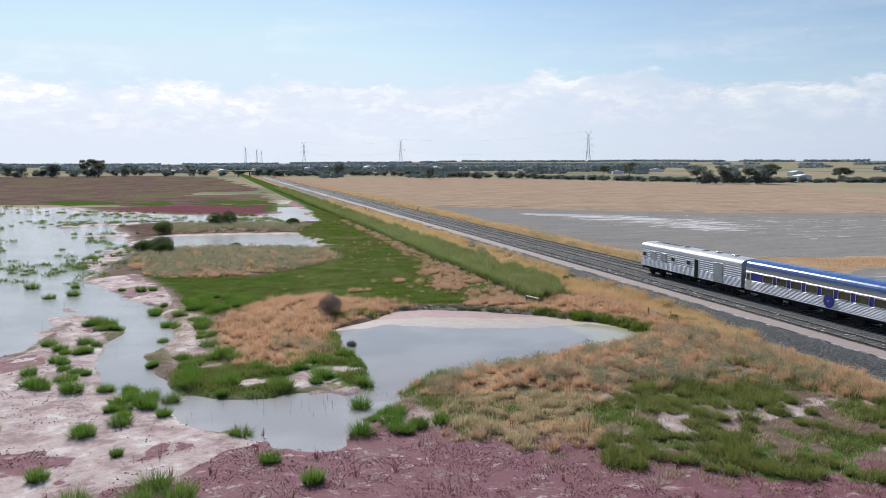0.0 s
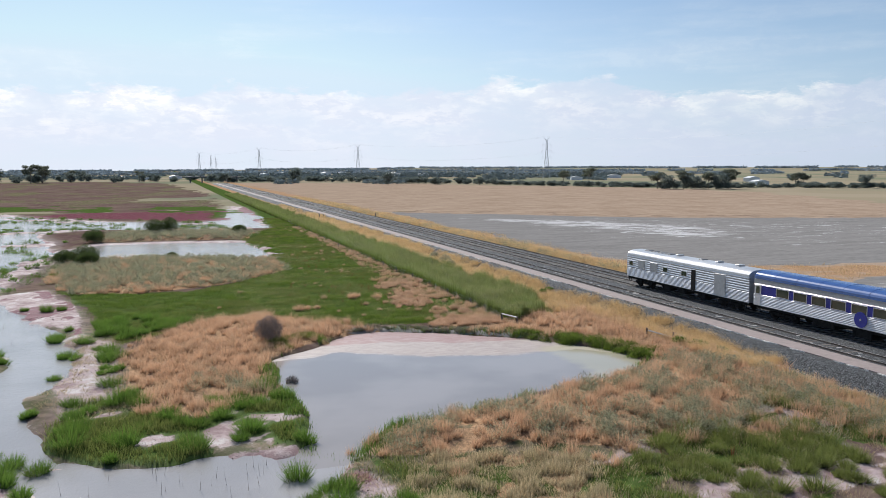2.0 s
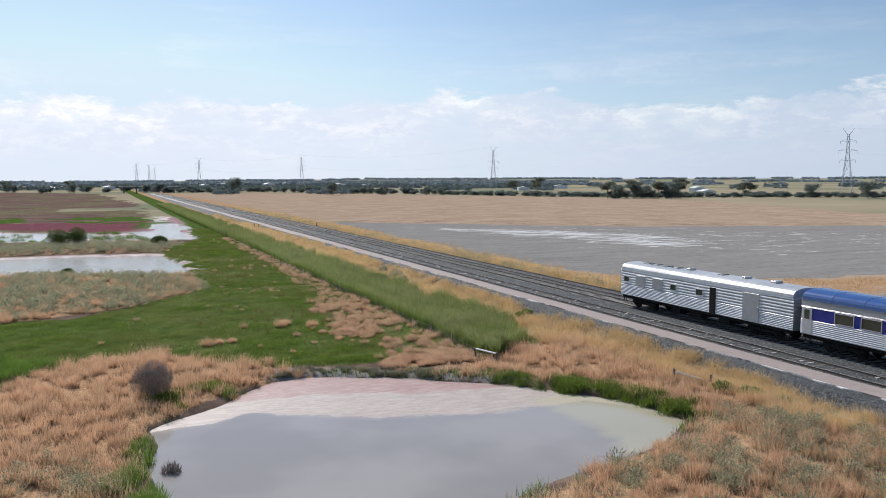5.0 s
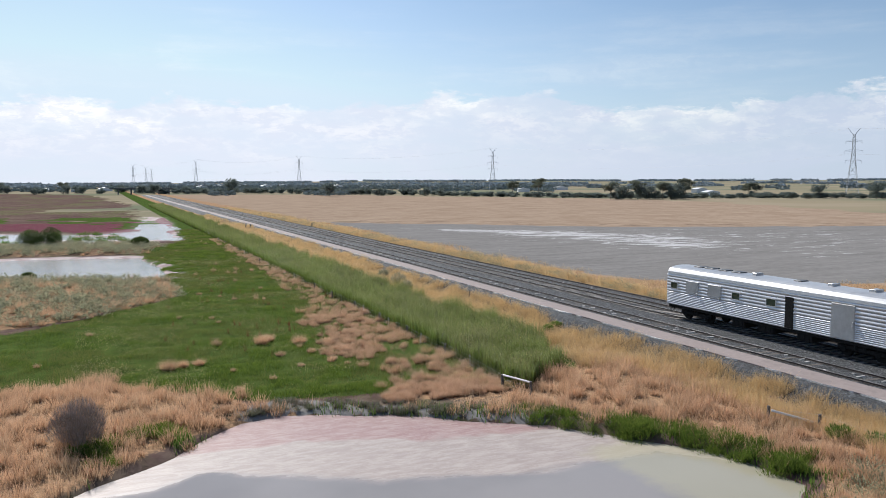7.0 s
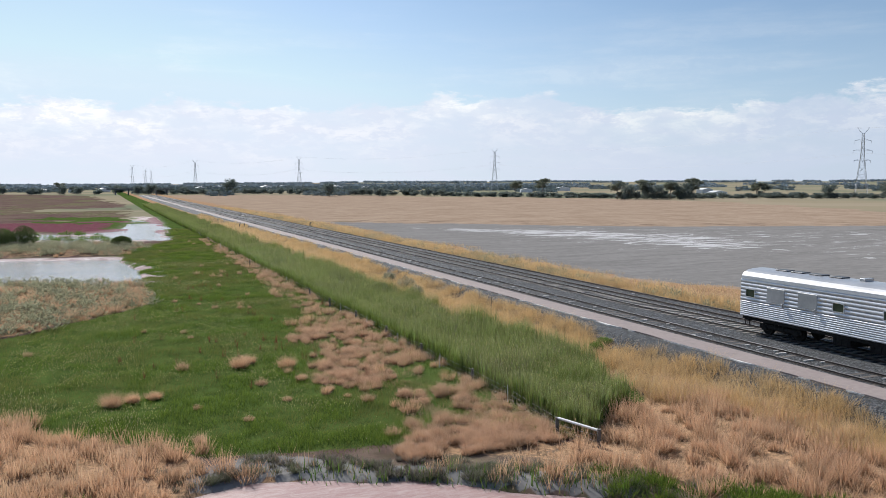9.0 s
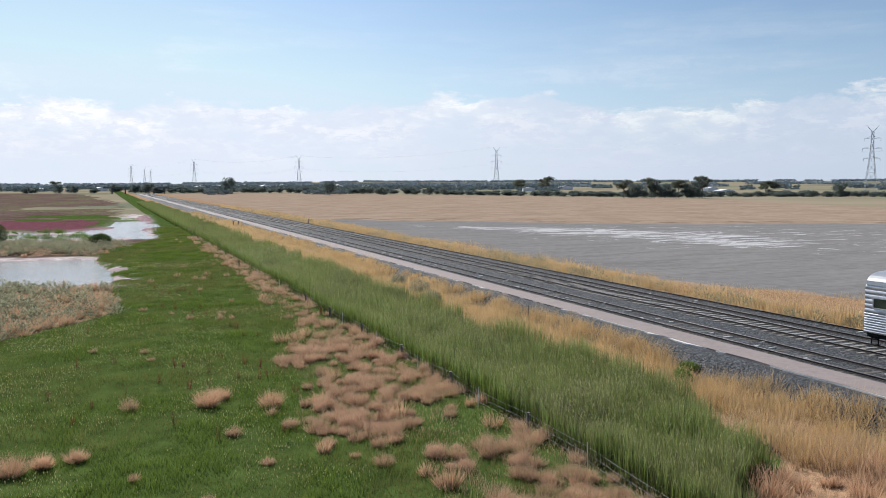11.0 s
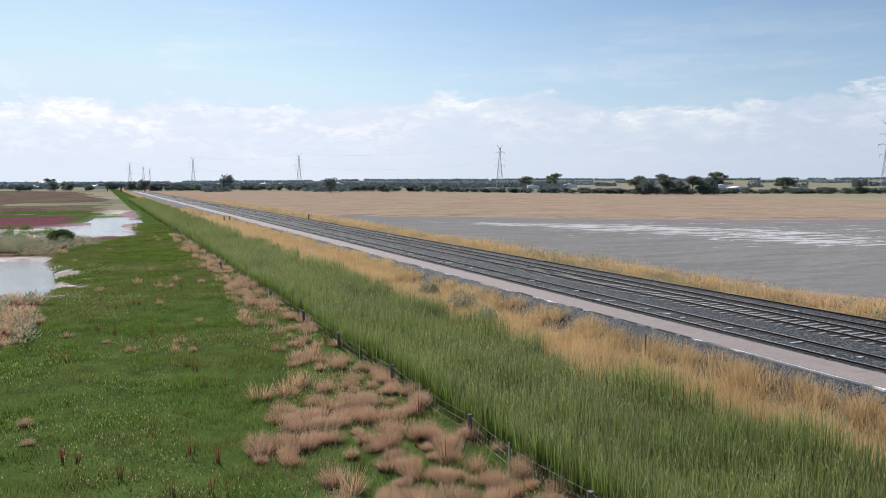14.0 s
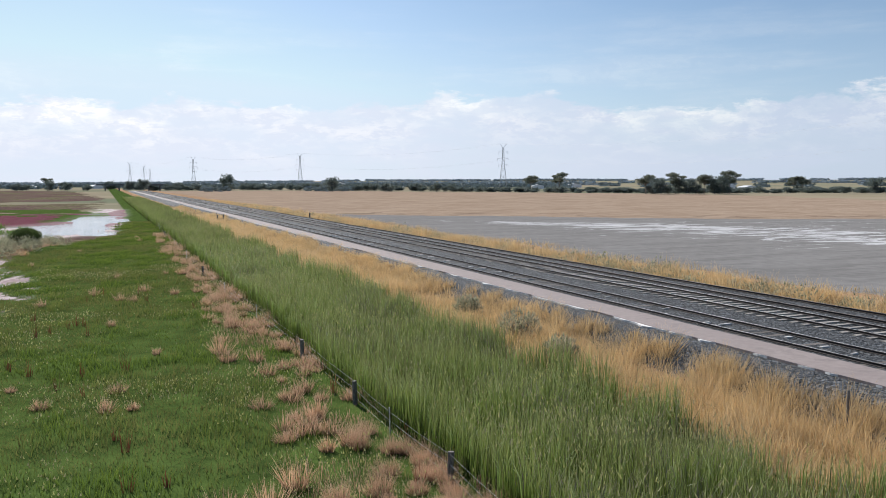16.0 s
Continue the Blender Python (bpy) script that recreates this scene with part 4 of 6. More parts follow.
ribbon("slab", -3.17 + ragged * 0.6, -1.40 + ragged * 0.15, 1.0, 0.16, CONCRETE, walkway)
ribbon("edge", np.minimum(-3.20 + ragged * 1.0 - 0.8 * np.maximum(fbm(wy, wy * 0 + 21, 0.9, 3) - 0.52, 0) - 0.2 * np.maximum(fbm(wy, wy * 0 + 27, 6.0, 2) - 0.5, 0) + 0.03, -3.162 + ragged * 0.6), -3.15 + ragged * 0.6, 0.985, 0.16, LIP, walkway, "pale ragged concrete lip")


def rail_profile(side):
    h = 0.12
    return [(x + side, z + RAIL_Z - h) for x, z in ((-0.07, 0), (0.07, 0), (0.07, 0.012), (0.01, 0.03), (0.01, h - 0.035), (0.036, h - 0.025), (0.036, h - 0.008), (-0.036, h - 0.008), (-0.036, h - 0.025), (-0.01, h - 0.035), (-0.01, 0.03), (-0.07, 0.012))]


half = 0.83
for n, (tx, head, sleepers, label) in enumerate(zip(TRACKS, (SHINE, SHINE, DULLHEAD), (SLEEPER_OLD, SLEEPER, SLEEPER_OLD), ("railway track with worn timber sleepers beside the walkway", "main railway track with bright rails on pale sleepers", "rusty railway track on dark timber sleepers"))):
    track = thing("railway_track", label, "track", pose(tx, 0, 0), "parallel tracks")
    for side in (-half, half):
        r = part("rail", extruded(rail_profile(side), -120, 800, 6), RUST, track)
        part("rail_head", extruded([(side - 0.03, RAIL_Z - 0.007), (side + 0.03, RAIL_Z - 0.007), (side + 0.024, RAIL_Z), (side - 0.024, RAIL_Z)], -120, 800, 6), head, r, "bright worn running surface" if n < 2 else "dull rusty running surface")
    bm = box(bmesh.new(), (-1.3, -0.12, RAIL_Z - 0.40), (1.3, 0.12, RAIL_Z - 0.117), 0.015)
    piece = part("sleeper", bm, sleepers, track, m=pose(0, 40, 0))
    where = np.arange(40.64, 800, 0.64)
    rest = []
    for k, yy in enumerate(where):
        m = pose(rng.normal(0, 0.02), yy, rng.normal(0, 0.006) - (0.0, 0.012, 0.03)[n] - (0.02 if n == 0 else 0), 0, 0, rng.normal(0, 0.5))
        if 52 < yy < 215:
            bleached = n != 1 and rng.random() < (0.30 if n == 0 else 0.08)
            if bleached:
                m = pose(rng.choice([-0.5, 0.1, 0.35, 0.7]), yy, 0.035, 0, 0, rng.normal(0, 2)) @ Matrix.Diagonal((rng.uniform(0.08, 0.28), rng.uniform(0.4, 0.7), 1, 1))
            ob = shared("sleeper", piece.data, track, m)
            if bleached:
                ob.material_slots[0].link = "OBJECT"
                ob.material_slots[0].material = SLEEPER_BLEACHED
        else:
            rest.append(m)
    src = np.array([(x, y, z) for x in (-1.3, 1.3) for y in (-0.12, 0.12) for z in (RAIL_Z - 0.4, RAIL_Z - 0.117)])
    polys = [(0, 1, 3, 2), (4, 6, 7, 5), (0, 4, 5, 1), (2, 3, 7, 6), (1, 5, 7, 3)]
    co = np.concatenate([(np.c_[src, np.ones(len(src))] @ np.array(m).T)[:, :3] for m in rest])
    me = bpy.data.meshes.new("sleeper_run")
    me.from_pydata(co.tolist(), [], [tuple(v + k * len(src) for v in p) for k in range(len(rest)) for p in polys])
    me.materials.append(sleepers)
    ob = new("sleeper_run", me)
    ob.parent = track
    tagged(ob, kind="stuff")
# ---- the train, standing on the middle track ----
TRAIN_X, TAIL_Y = TRACKS[1], 94.0


def body_profile(half, floor, eave, crown, steps=8):
    """Half-round roofed cross-section of a carriage."""
    pts = [(-half, floor), (half, floor), (half, eave)]
    for k in range(1, steps):
        a = math.pi * k / steps
        pts.append((half * math.cos(a), eave + (crown - eave) * math.sin(a) ** 0.8))
    return pts + [(-half, eave)]


def wheelset(parent, y, x_half=0.8):
    for s in (-1, 1):
        bm = bmesh.new()
        rod(bm, (s * (x_half - 0.07), y, 0.46), (s * (x_half + 0.07), y, 0.46), 0.46, sides=20)
        rod(bm, (s * (x_half - 0.11), y, 0.46), (s * (x_half - 0.07), y, 0.46), 0.49, sides=20)
        part("wheel", bm, UNDER, parent, smooth_faces=False)


def bogie(parent, y, base=2.4, axles=2):
    bm = bmesh.new()
    for s in (-1, 1):
        box(bm, (s * 1.05 - 0.08, y - base / 2 - 0.45, 0.42), (s * 1.05 + 0.08, y + base / 2 + 0.45, 0.68), 0.03)
        for k in range(axles):
            yy = y - base / 2 + base * k / (axles - 1)
            box(bm, (s * 1.05 - 0.14, yy - 0.2, 0.30), (s * 1.05 + 0.14, yy + 0.2, 0.62), 0.04)
        for yy in (y - 0.3, y + 0.3):
            rod(bm, (s * 1.1, yy, 0.45), (s * 1.1, yy, 0.85), 0.11, sides=10)
    box(bm, (-1.0, y - 0.25, 0.5), (1.0, y + 0.25, 0.8), 0.03)
    b = part("bogie", bm, UNDER, parent)
    for k in range(axles):
        wheelset(b, y - base / 2 + base * k / (axles - 1))


def fluting(x, y0, y1, z0, z1, pitch, mat, parent, out):
    """Ribbed sheet along one side: half-round ribs with narrow grooves."""
    n = max(2, int(round((z1 - z0) / pitch)))
    pts = []
    for k in range(n):
        for f, d in ((0.0, 0.0), (0.10, 0.026), (0.5, 0.036), (0.90, 0.026)):
            pts.append((x + out * d, z0 + (z1 - z0) * (k + f) / n))
    pts.append((x, z1))
    return part("fluted_panel", extruded(pts, y0, y1, 1, False), mat, parent, smooth_faces=True)


def plate(x, y0, y1, z0, z1, deep, out, bevel=0.01):
    return box(bmesh.new(), (min(x, x + out * deep), y0, z0), (max(x, x + out * deep), y1, z1), bevel)


def window(parent, x, y0, y1, z0, z1, out, trim):
    bm = bmesh.new()
    for a in ((y0 - 0.05, y0, z0 - 0.05, z1 + 0.05), (y1, y1 + 0.05, z0 - 0.05, z1 + 0.05), (y0, y1, z0 - 0.05, z0), (y0, y1, z1, z1 + 0.05)):
        box(bm, (min(x, x + out * 0.03), a[0], a[2]), (max(x, x + out * 0.03), a[1], a[3]))
    w = part("window", bm, trim, parent)
    part("pane", plate(x, y0, y1, z0, z1, 0.012, out, 0), GLASS, w, "dark tinted glass")


def ends_and_gear(car, length, half, eave, crown, roof_mat):
    for y, s in ((0.0, -1), (length, 1)):
        bm = bmesh.new()
        prof = body_profile(0.62, 1.0, 2.95, 3.35, 6)
        b2 = extruded(prof, y - 0.02 if s > 0 else y - 0.34, y + 0.34 if s > 0 else y + 0.02)
        part("gangway", b2, GANGWAY, car, "dark folding gangway bellows")
        bm = bmesh.new()
        rod(bm, (0, y, 0.88), (0, y + s * 0.5, 0.88), 0.12, sides=8)
        box(bm, (-0.16, y + s * 0.5 - 0.14, 0.70), (0.16, y + s * 0.5 + 0.14, 1.0), 0.03)
        part("coupler", bm, UNDER, car)
        for sx in (-1, 1):
            bm = bmesh.new()
            for z in (0.45, 0.75):
                box(bm, (sx * (half - 0.12) - 0.14, y - s * 0.55 - 0.2, z), (sx * (half - 0.12) + 0.14, y - s * 0.55 + 0.2, z + 0.03))
            for yy in (-0.2, 0.17):
                box(bm, (sx * (half - 0.12) - 0.03, y - s * 0.55 + yy, 0.45), (sx * (half - 0.12) + 0.03, y - s * 0.55 + yy + 0.03, 1.0))
            part("step", bm, UNDER, car)


def gear_boxes(car, spans, half):
    for y0, y1, z0, z1 in spans:
        bm = bmesh.new()
        box(bm, (-half + 0.15, y0, z0), (half - 0.15, y1, z1), 0.03)
        for k in range(3):
            yy = y0 + (y1 - y0) * (k + 0.5) / 3
            box(bm, (-half + 0.12, yy - 0.02, z0 + 0.05), (-half + 0.16, yy + 0.02, z1 - 0.05))
        part("equipment_box", bm, UNDER, car)


def coach(m, blank, label, roof_mat=None):
    """Fluted stainless carriage with a blue roof and window band; blank: stretches of the band with no windows."""
    L, half, floor, eave, crown = 22.3, 1.46, 1.02, 3.42, 4.12
    car = thing("passenger_carriage", label, "carriage", m, "carriages of the train")
    part("body", extruded([(-half + 0.05, floor), (half - 0.05, floor), (half - 0.05, eave), (-half + 0.05, eave)], 0, L), STEEL_FLUTED, car, "silver body shell")
    roof = [(half + 0.02, eave)]
    for k in range(1, 14):
        a = math.pi * k / 14
        roof.append((math.copysign(abs(math.cos(a)) ** 0.8, math.cos(a)) * (half + 0.02), eave + (crown - eave) * math.sin(a) ** 0.75))
    roof.append((-half - 0.02, eave))
    r = part("roof", extruded(roof, 0.05, L - 0.05, 1), roof_mat or ROOF_BLUE, car, "glossy blue curved roof", smooth_faces=False)
    for k in range(1, 9):
        bm = bmesh.new()
        y = L * k / 9
        prof = [(x * 1.006, z + 0.012) for x, z in roof]
        part("seam", extruded(prof, y - 0.025, y + 0.025), roof_mat or ROOF_BLUE, r)
    for out in (-1, 1):
        x = out * (half - 0.02)
        part("letterboard", plate(x, 0.0, L, 2.98, eave, 0.02, out), WHITE_BODY, car, "plain grey-white panel under the eaves")
        for z in (2.90, 2.96):
            part("moulding", plate(x, 0.0, L, z - 0.022, z + 0.018, 0.035, out), STEEL_FLUTED, car)
        part("window_band", plate(x, 0.25, L - 0.25, 2.06, 2.88, 0.014, out), BAND_BLUE, car, "royal blue window band")
        fluting(x, 0.0, L, floor, 2.05, 0.128, STEEL_FLUTED, car, out)
        xw = out * (half - 0.006)
        y = 1.9
        while y + 1.45 < L - 1.2:
            if not any(a < y + 0.7 < b for a, b in blank):
                window(car, xw, y, y + 1.42, 2.14, 2.80, out, STEEL_FLUTED)
            y += 2.02
        window(car, xw, 0.95, 1.35, 2.14, 2.80, out, STEEL_FLUTED)
        for y in (0.12, L - 0.92):
            d = part("door", plate(x, y, y + 0.80, 1.06, 2.92, 0.045, out, 0.02), STEEL_FLUTED, car, "silver end door")
            part("door_window", plate(x + out * 0.045, y + 0.18, y + 0.62, 2.1, 2.75, 0.008, out), GLASS, d)
        bm = bmesh.new()
        yc = L * 0.47
        rod(bm, (x + out * 0.03, yc, 1.72), (x + out * 0.09, yc, 1.72), 0.60, sides=32)
        disc = part("roundel", bm, BAND_BLUE, car, "round dark blue crest board")
        bm = bmesh.new()
        rod(bm, (x + out * 0.09, yc, 1.72), (x + out * 0.10, yc, 1.72), 0.10, sides=6)
        part("emblem", bm, WHITE_BODY, disc)
    part("frame", extruded([(-half + 0.12, 0.80), (half - 0.12, 0.80), (half - 0.12, floor + 0.01), (-half + 0.12, floor + 0.01)], 0.1, L - 0.1), UNDER, car)
    bogie(car, 3.2), bogie(car, L - 3.2)
    gear_boxes(car, ((6.4, 8.0, 0.32, 0.85), (9.6, 11.4, 0.28, 0.85), (13.2, 15.4, 0.38, 0.85)), half)
    ends_and_gear(car, L, half, eave, crown, roof_mat)
    return car


def van(m):
    """Silver luggage and power van at the tail."""
    L, half, floor, eave, crown = 20.4, 1.44, 1.02, 3.38, 4.02
    car = thing("luggage_van", "silver corrugated luggage van with sliding doors", "van", m, "carriages of the train")
    part("body", extruded([(-half + 0.05, floor), (half - 0.05, floor), (half - 0.05, eave), (-half + 0.05, eave)], 0, L), STEEL_FLUTED, car)
    roof = [(half + 0.02, eave)] + [(math.copysign(abs(math.cos(math.pi * k / 14)) ** 0.8, math.cos(math.pi * k / 14)) * (half + 0.02), eave + (crown - eave) * math.sin(math.pi * k / 14) ** 0.75) for k in range(1, 14)] + [(-half - 0.02, eave)]
    r = part("roof", extruded(roof, 0.05, L - 0.05), ROOF_SILVER, car, "pale silver curved roof")
    for y, w in ((3.0, 0.5), (6.0, 0.35), (8.6, 0.6), (12.4, 0.35), (14.2, 0.9), (15.6, 0.9), (17.0, 0.9), (18.2, 0.9)):
        part("roof_vent", box(bmesh.new(), (-0.35, y - w / 2, crown - 0.03), (0.35, y + w / 2, crown + (0.06 if w > 0.5 else 0.15)), 0.02), DARK_GREY if w > 0.5 else ROOF_SILVER, r)
    for out in (-1, 1):
        x = out * (half - 0.02)
        fluting(x, 0.0, L, floor, 2.0, 0.122, STEEL_FLUTED, car, out)
        fluting(x, 0.0, L, 2.0, eave, 0.23, STEEL_FLUTED, car, out)
        for y0, y1, mat in ((3.2, 4.9, WHITE_BODY), (14.4, 15.8, WHITE_BODY), (16.8, 18.2, WHITE_BODY)):
            tall = 1.1 if y0 < 10 else 2.15
            d = part("door", plate(x, y0, y1, tall, 3.2 if y0 < 10 else 3.05, 0.06, out, 0.02), mat, car, "grey sliding door" if y0 < 10 else "grey louvred panel")
            part("handle", plate(x + out * 0.06, y0 + 0.1, y0 + 0.16, 1.9, 2.2, 0.04, out), GALV, d)
        # flat plate without a recess; the doorway's shade is its dark colour
        part("doorway", plate(x, 7.8, 8.5, 1.04, 3.1, 0.05, out, 0.01), UNDER, car, "flat dark panel for the shaded guard's doorway")
        for y0, y1 in ((9.3, 10.1), (12.6, 13.3), (19.2, 19.9)):
            window(car, x + out * 0.03, y0, y1, 2.3, 2.75, out, STEEL_FLUTED)
    part("frame", extruded([(-half + 0.12, 0.80), (half - 0.12, 0.80), (half - 0.12, floor + 0.01), (-half + 0.12, floor + 0.01)], 0.1, L - 0.1), UNDER, car)
    bogie(car, 3.0), bogie(car, L - 3.0)
    gear_boxes(car, ((6.4, 7.6, 0.36, 0.85), (9.6, 11.0, 0.40, 0.85), (12.2, 13.4, 0.36, 0.85)), half)
    ends_and_gear(car, L, half, eave, crown, ROOF_SILVER)
    return car


def locomotive(m):
    """Cab-forward diesel locomotive; its nose points to -y."""
    L, half = 21.6, 1.45
    loco = thing("diesel_locomotive", "orange and dark blue diesel locomotive with a square cab", "locomotive", m)
    part("underframe", extruded([(-half, 1.05), (half, 1.05), (half, 1.45), (-half, 1.45)], 0.5, L - 0.3), ORANGE, loco, "orange frame sill")
    cab = [(0.35, 1.0), (0.05, 1.5), (0.05, 2.35), (0.55, 3.3), (0.95, 3.85), (1.6, 4.05), (4.0, 4.05), (4.0, 1.0)]
    bm = bmesh.new()
    rows = [[bm.verts.new((x, y, z)) for y, z in cab] for x in (-half, half)]
    bm.faces.new(rows[0]), bm.faces.new(reversed(rows[1]))
    for i in range(len(cab)):
        j = (i + 1) % len(cab)
        bm.faces.new((rows[0][i], rows[0][j], rows[1][j], rows[1][i]))
    bmesh.ops.recalc_face_normals(bm, faces=bm.faces)
    bmesh.ops.bevel(bm, geom=list(bm.edges), offset=0.06, segments=2, affect="EDGES")
    c = part("cab", bm, ORANGE, loco, "orange cab with sloping windscreen")
    for s in (-1, 1):
        tilt = math.degrees(math.atan2(0.5, 0.95))
        pane = box(bmesh.new(), (-0.58, -0.02, -0.40), (0.58, 0.02, 0.40), 0.02)
        part("windscreen", pane, GLASS, c, "dark cab windscreen", pose(s * 0.66, 0.28, 2.85, -tilt, 0, 0))
        part("side_window", box(bmesh.new(), (s * half - 0.02, 1.5, 2.5), (s * half + 0.02, 2.6, 3.2), 0.01), GLASS, c)
        bm = bmesh.new()
        rod(bm, (s * 1.05, 0.10, 1.62), (s * 1.05, -0.02, 1.62), 0.13, sides=16)
        part("headlight", bm, LAMP_GLASS, c, "clear round headlight")
        bm = bmesh.new()
        for k in range(6):
            rod(bm, (s * 1.36, 5.2 + 2.4 * k, 1.45), (s * 1.36, 5.2 + 2.4 * k, 2.45), 0.02, sides=6)
        for z in (1.95, 2.45):
            rod(bm, (s * 1.36, 5.2, z), (s * 1.36, 17.2, z), 0.02, sides=6)
        part("handrail", bm, WHITE_BODY, loco, "white handrail")
        part("stripe", box(bmesh.new(), (s * 1.13, 5.0, 1.75), (s * 1.15, 12.0, 2.15)), LOCO_GREY, loco)
    for k, x in enumerate((-0.25, 0.25)):
        bm = bmesh.new()
        rod(bm, (x, 0.80, 3.62), (x, 0.62, 3.62), 0.11, sides=16)
        part("top_light", bm, LAMP_GLASS, c)
    part("number_bar", box(bmesh.new(), (-0.5, 0.03, 1.98), (0.5, 0.06, 2.14), 0.005), WHITE_BODY, c)
    hood = [(-1.12, 1.45), (1.12, 1.45), (1.12, 3.55), (0.75, 3.95), (-0.75, 3.95), (-1.12, 3.55)]
    h = part("hood", extruded(hood, 4.0, 16.6), LOCO_BLUE, loco, "dark blue engine hood")
    part("radiator_hood", extruded([(-1.4, 1.45), (1.4, 1.45), (1.4, 3.6), (0.9, 4.1), (-0.9, 4.1), (-1.4, 3.6)], 16.6, 21.0), LOCO_GREY, loco, "grey radiator housing")
    for y in (6.6, 11.0, 17.8, 19.6):
        bm = bmesh.new()
        rod(bm, (0, y, 3.93), (0, y, 4.2 if y > 16 else 4.08), 0.72, 0.66, sides=20)
        part("roof_fan", bm, DARK_GREY, h)
    for y in (5.4, 8.2, 13.2):
        for s in (-1, 1):
            part("hood_door", box(bmesh.new(), (s * 1.12 - 0.02, y, 2.3), (s * 1.12 + 0.02, y + 1.6, 3.4), 0.01), DARK_GREY, h)
    part("fuel_tank", box(bmesh.new(), (-1.3, 8.0, 0.3), (1.3, 13.4, 1.05), 0.15), UNDER, loco)
    part("pilot", box(bmesh.new(), (-1.35, 0.0, 0.2), (1.35, 0.4, 1.05), 0.05), ORANGE, loco, "orange snow-plough pilot")
    bogie(loco, 4.0, 3.8, 3), bogie(loco, 17.4, 3.8, 3)
    return loco


y = TAIL_Y - 20.4
van(pose(TRAIN_X, y, RAIL_Z))
for k, (blank, label) in enumerate((
        (((1.2, 4.6),), "stainless steel carriage with blue roof and window band"),
        (((1.2, 3.0),), "stainless steel carriage with blue roof and eight windows"),
        (((10.6, 22.0),), "stainless steel lounge carriage with half blank blue band"),
        (((1.2, 3.0),), "stainless steel carriage with blue roof and eight windows"),
        (((1.2, 3.0),), "stainless steel carriage with blue roof and eight windows"))):
    y -= 22.3 + 0.68
    coach(pose(TRAIN_X, y, RAIL_Z), blank, label)
y -= 21.6 + 0.7
locomotive(pose(TRAIN_X, y, RAIL_Z))
# ---- plants of the wetland ----
def keep(x, y, chance):
    k = rng.random(len(x)) < chance
    return x[k], y[k]


def cover_of(x, y, which):
    return covers(x, y)[which]


# lush meadow grass, hollows darkened in the tint for shade, lighter on the swells
x, y = scatter(-62, -15.6, 82, 250, 700000, 2.0)
c = covers(x, y)
x, y = keep(x, y, np.clip(c[0] - np.maximum(c[1] * 0.75, wetness(x, y) * 1.2), 0, 1))
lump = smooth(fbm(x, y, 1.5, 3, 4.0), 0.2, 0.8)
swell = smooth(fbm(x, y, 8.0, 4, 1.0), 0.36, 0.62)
far = 1 + np.clip((y - 105) / 45, 0, 4)
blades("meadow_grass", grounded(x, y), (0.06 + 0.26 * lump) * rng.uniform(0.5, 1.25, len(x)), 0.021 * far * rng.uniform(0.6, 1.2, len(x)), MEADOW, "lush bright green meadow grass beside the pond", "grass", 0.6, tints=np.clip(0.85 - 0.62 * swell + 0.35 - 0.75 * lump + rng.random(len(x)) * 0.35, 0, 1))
# pale seed heads over the meadow
x, y = scatter(-40, -16, 84, 165, 75000, 1.5)
x, y = keep(x, y, cover_of(x, y, 0) * (0.03 + 0.8 * smooth(fbm(x, y, 4.0, 4, 7.7), 0.50, 0.64)))
r = grounded(x, y)
r[:, 2] += rng.uniform(0.22, 0.45, len(x))
blades("seed_heads", r, rng.uniform(0.04, 0.09, len(x)), rng.uniform(0.02, 0.045, len(x)) * (1 + np.clip((y - 100) / 60, 0, 1)), SEEDHEAD, "pale seed heads standing over the meadow grass", "grass", 0.3)

# green patches south of the pond and on the lower bank
x, y = scatter(-56, -6, 20, 68, 330000, 0.9)
g = cover_of(x, y, 0)
x, y = keep(x, y, np.clip(g - wetness(x, y) * 1.3, 0, 1) * smooth(fbm(x, y, 2.0, 3, 4.0), 0.42, 0.54) * (1 - 0.8 * smooth(inside(STRAW_SPOT, x, y), -0.6, 0.6)))
lump = smooth(fbm(x, y, 2.0, 3, 4.0), 0.34, 0.75)
blades("bank_grass", grounded(x, y), (0.08 + 0.38 * lump) * rng.uniform(0.6, 1.2, len(x)), 0.035 * rng.uniform(0.6, 1.2, len(x)), SEDGE, "olive green rushy grass on the pond's bank", "grass", 0.5, tints=np.clip(fbm(x, y, 4.0, 3, 1.0) * 0.5 + rng.random(len(x)) * 0.3 - 0.1, 0, 1))

# tawny tufts: on the banks, along the fence and scattered in the meadow
x, y = scatter(-62, -5.8, 15, 205, 36000, 1.25)
d = cover_of(x, y, 1)
in_strip = (x > -11.5) & (y > 84)
x, y = keep(x, y, np.where(in_strip, 0, d * (1 - wetness(x, y)) * np.where(inside(FENCE_DRY, x, y) > 0, 0.02, np.where(inside(SOUTH_BANK, x, y) > 0, 0.36, 0.36)) * np.where(inside(ISLAND, x, y) > 2, 0.25, 1.0) * np.where(inside(LEVEE, x, y) > 0, 0.1, 1.0) * np.where(inside(STRAW_SPOT, x, y) > -0.5, 0.12, 1.0)))
root, h, w, out, tint = fountains(x, y, 120, 0.55, 0.72, 0.026)
blades("tawny_tussocks", root, h, w, TAWNY, "tawny orange dry grass tussocks on the banks", "grass", 1.0, out=out, tints=tint * 0.8)
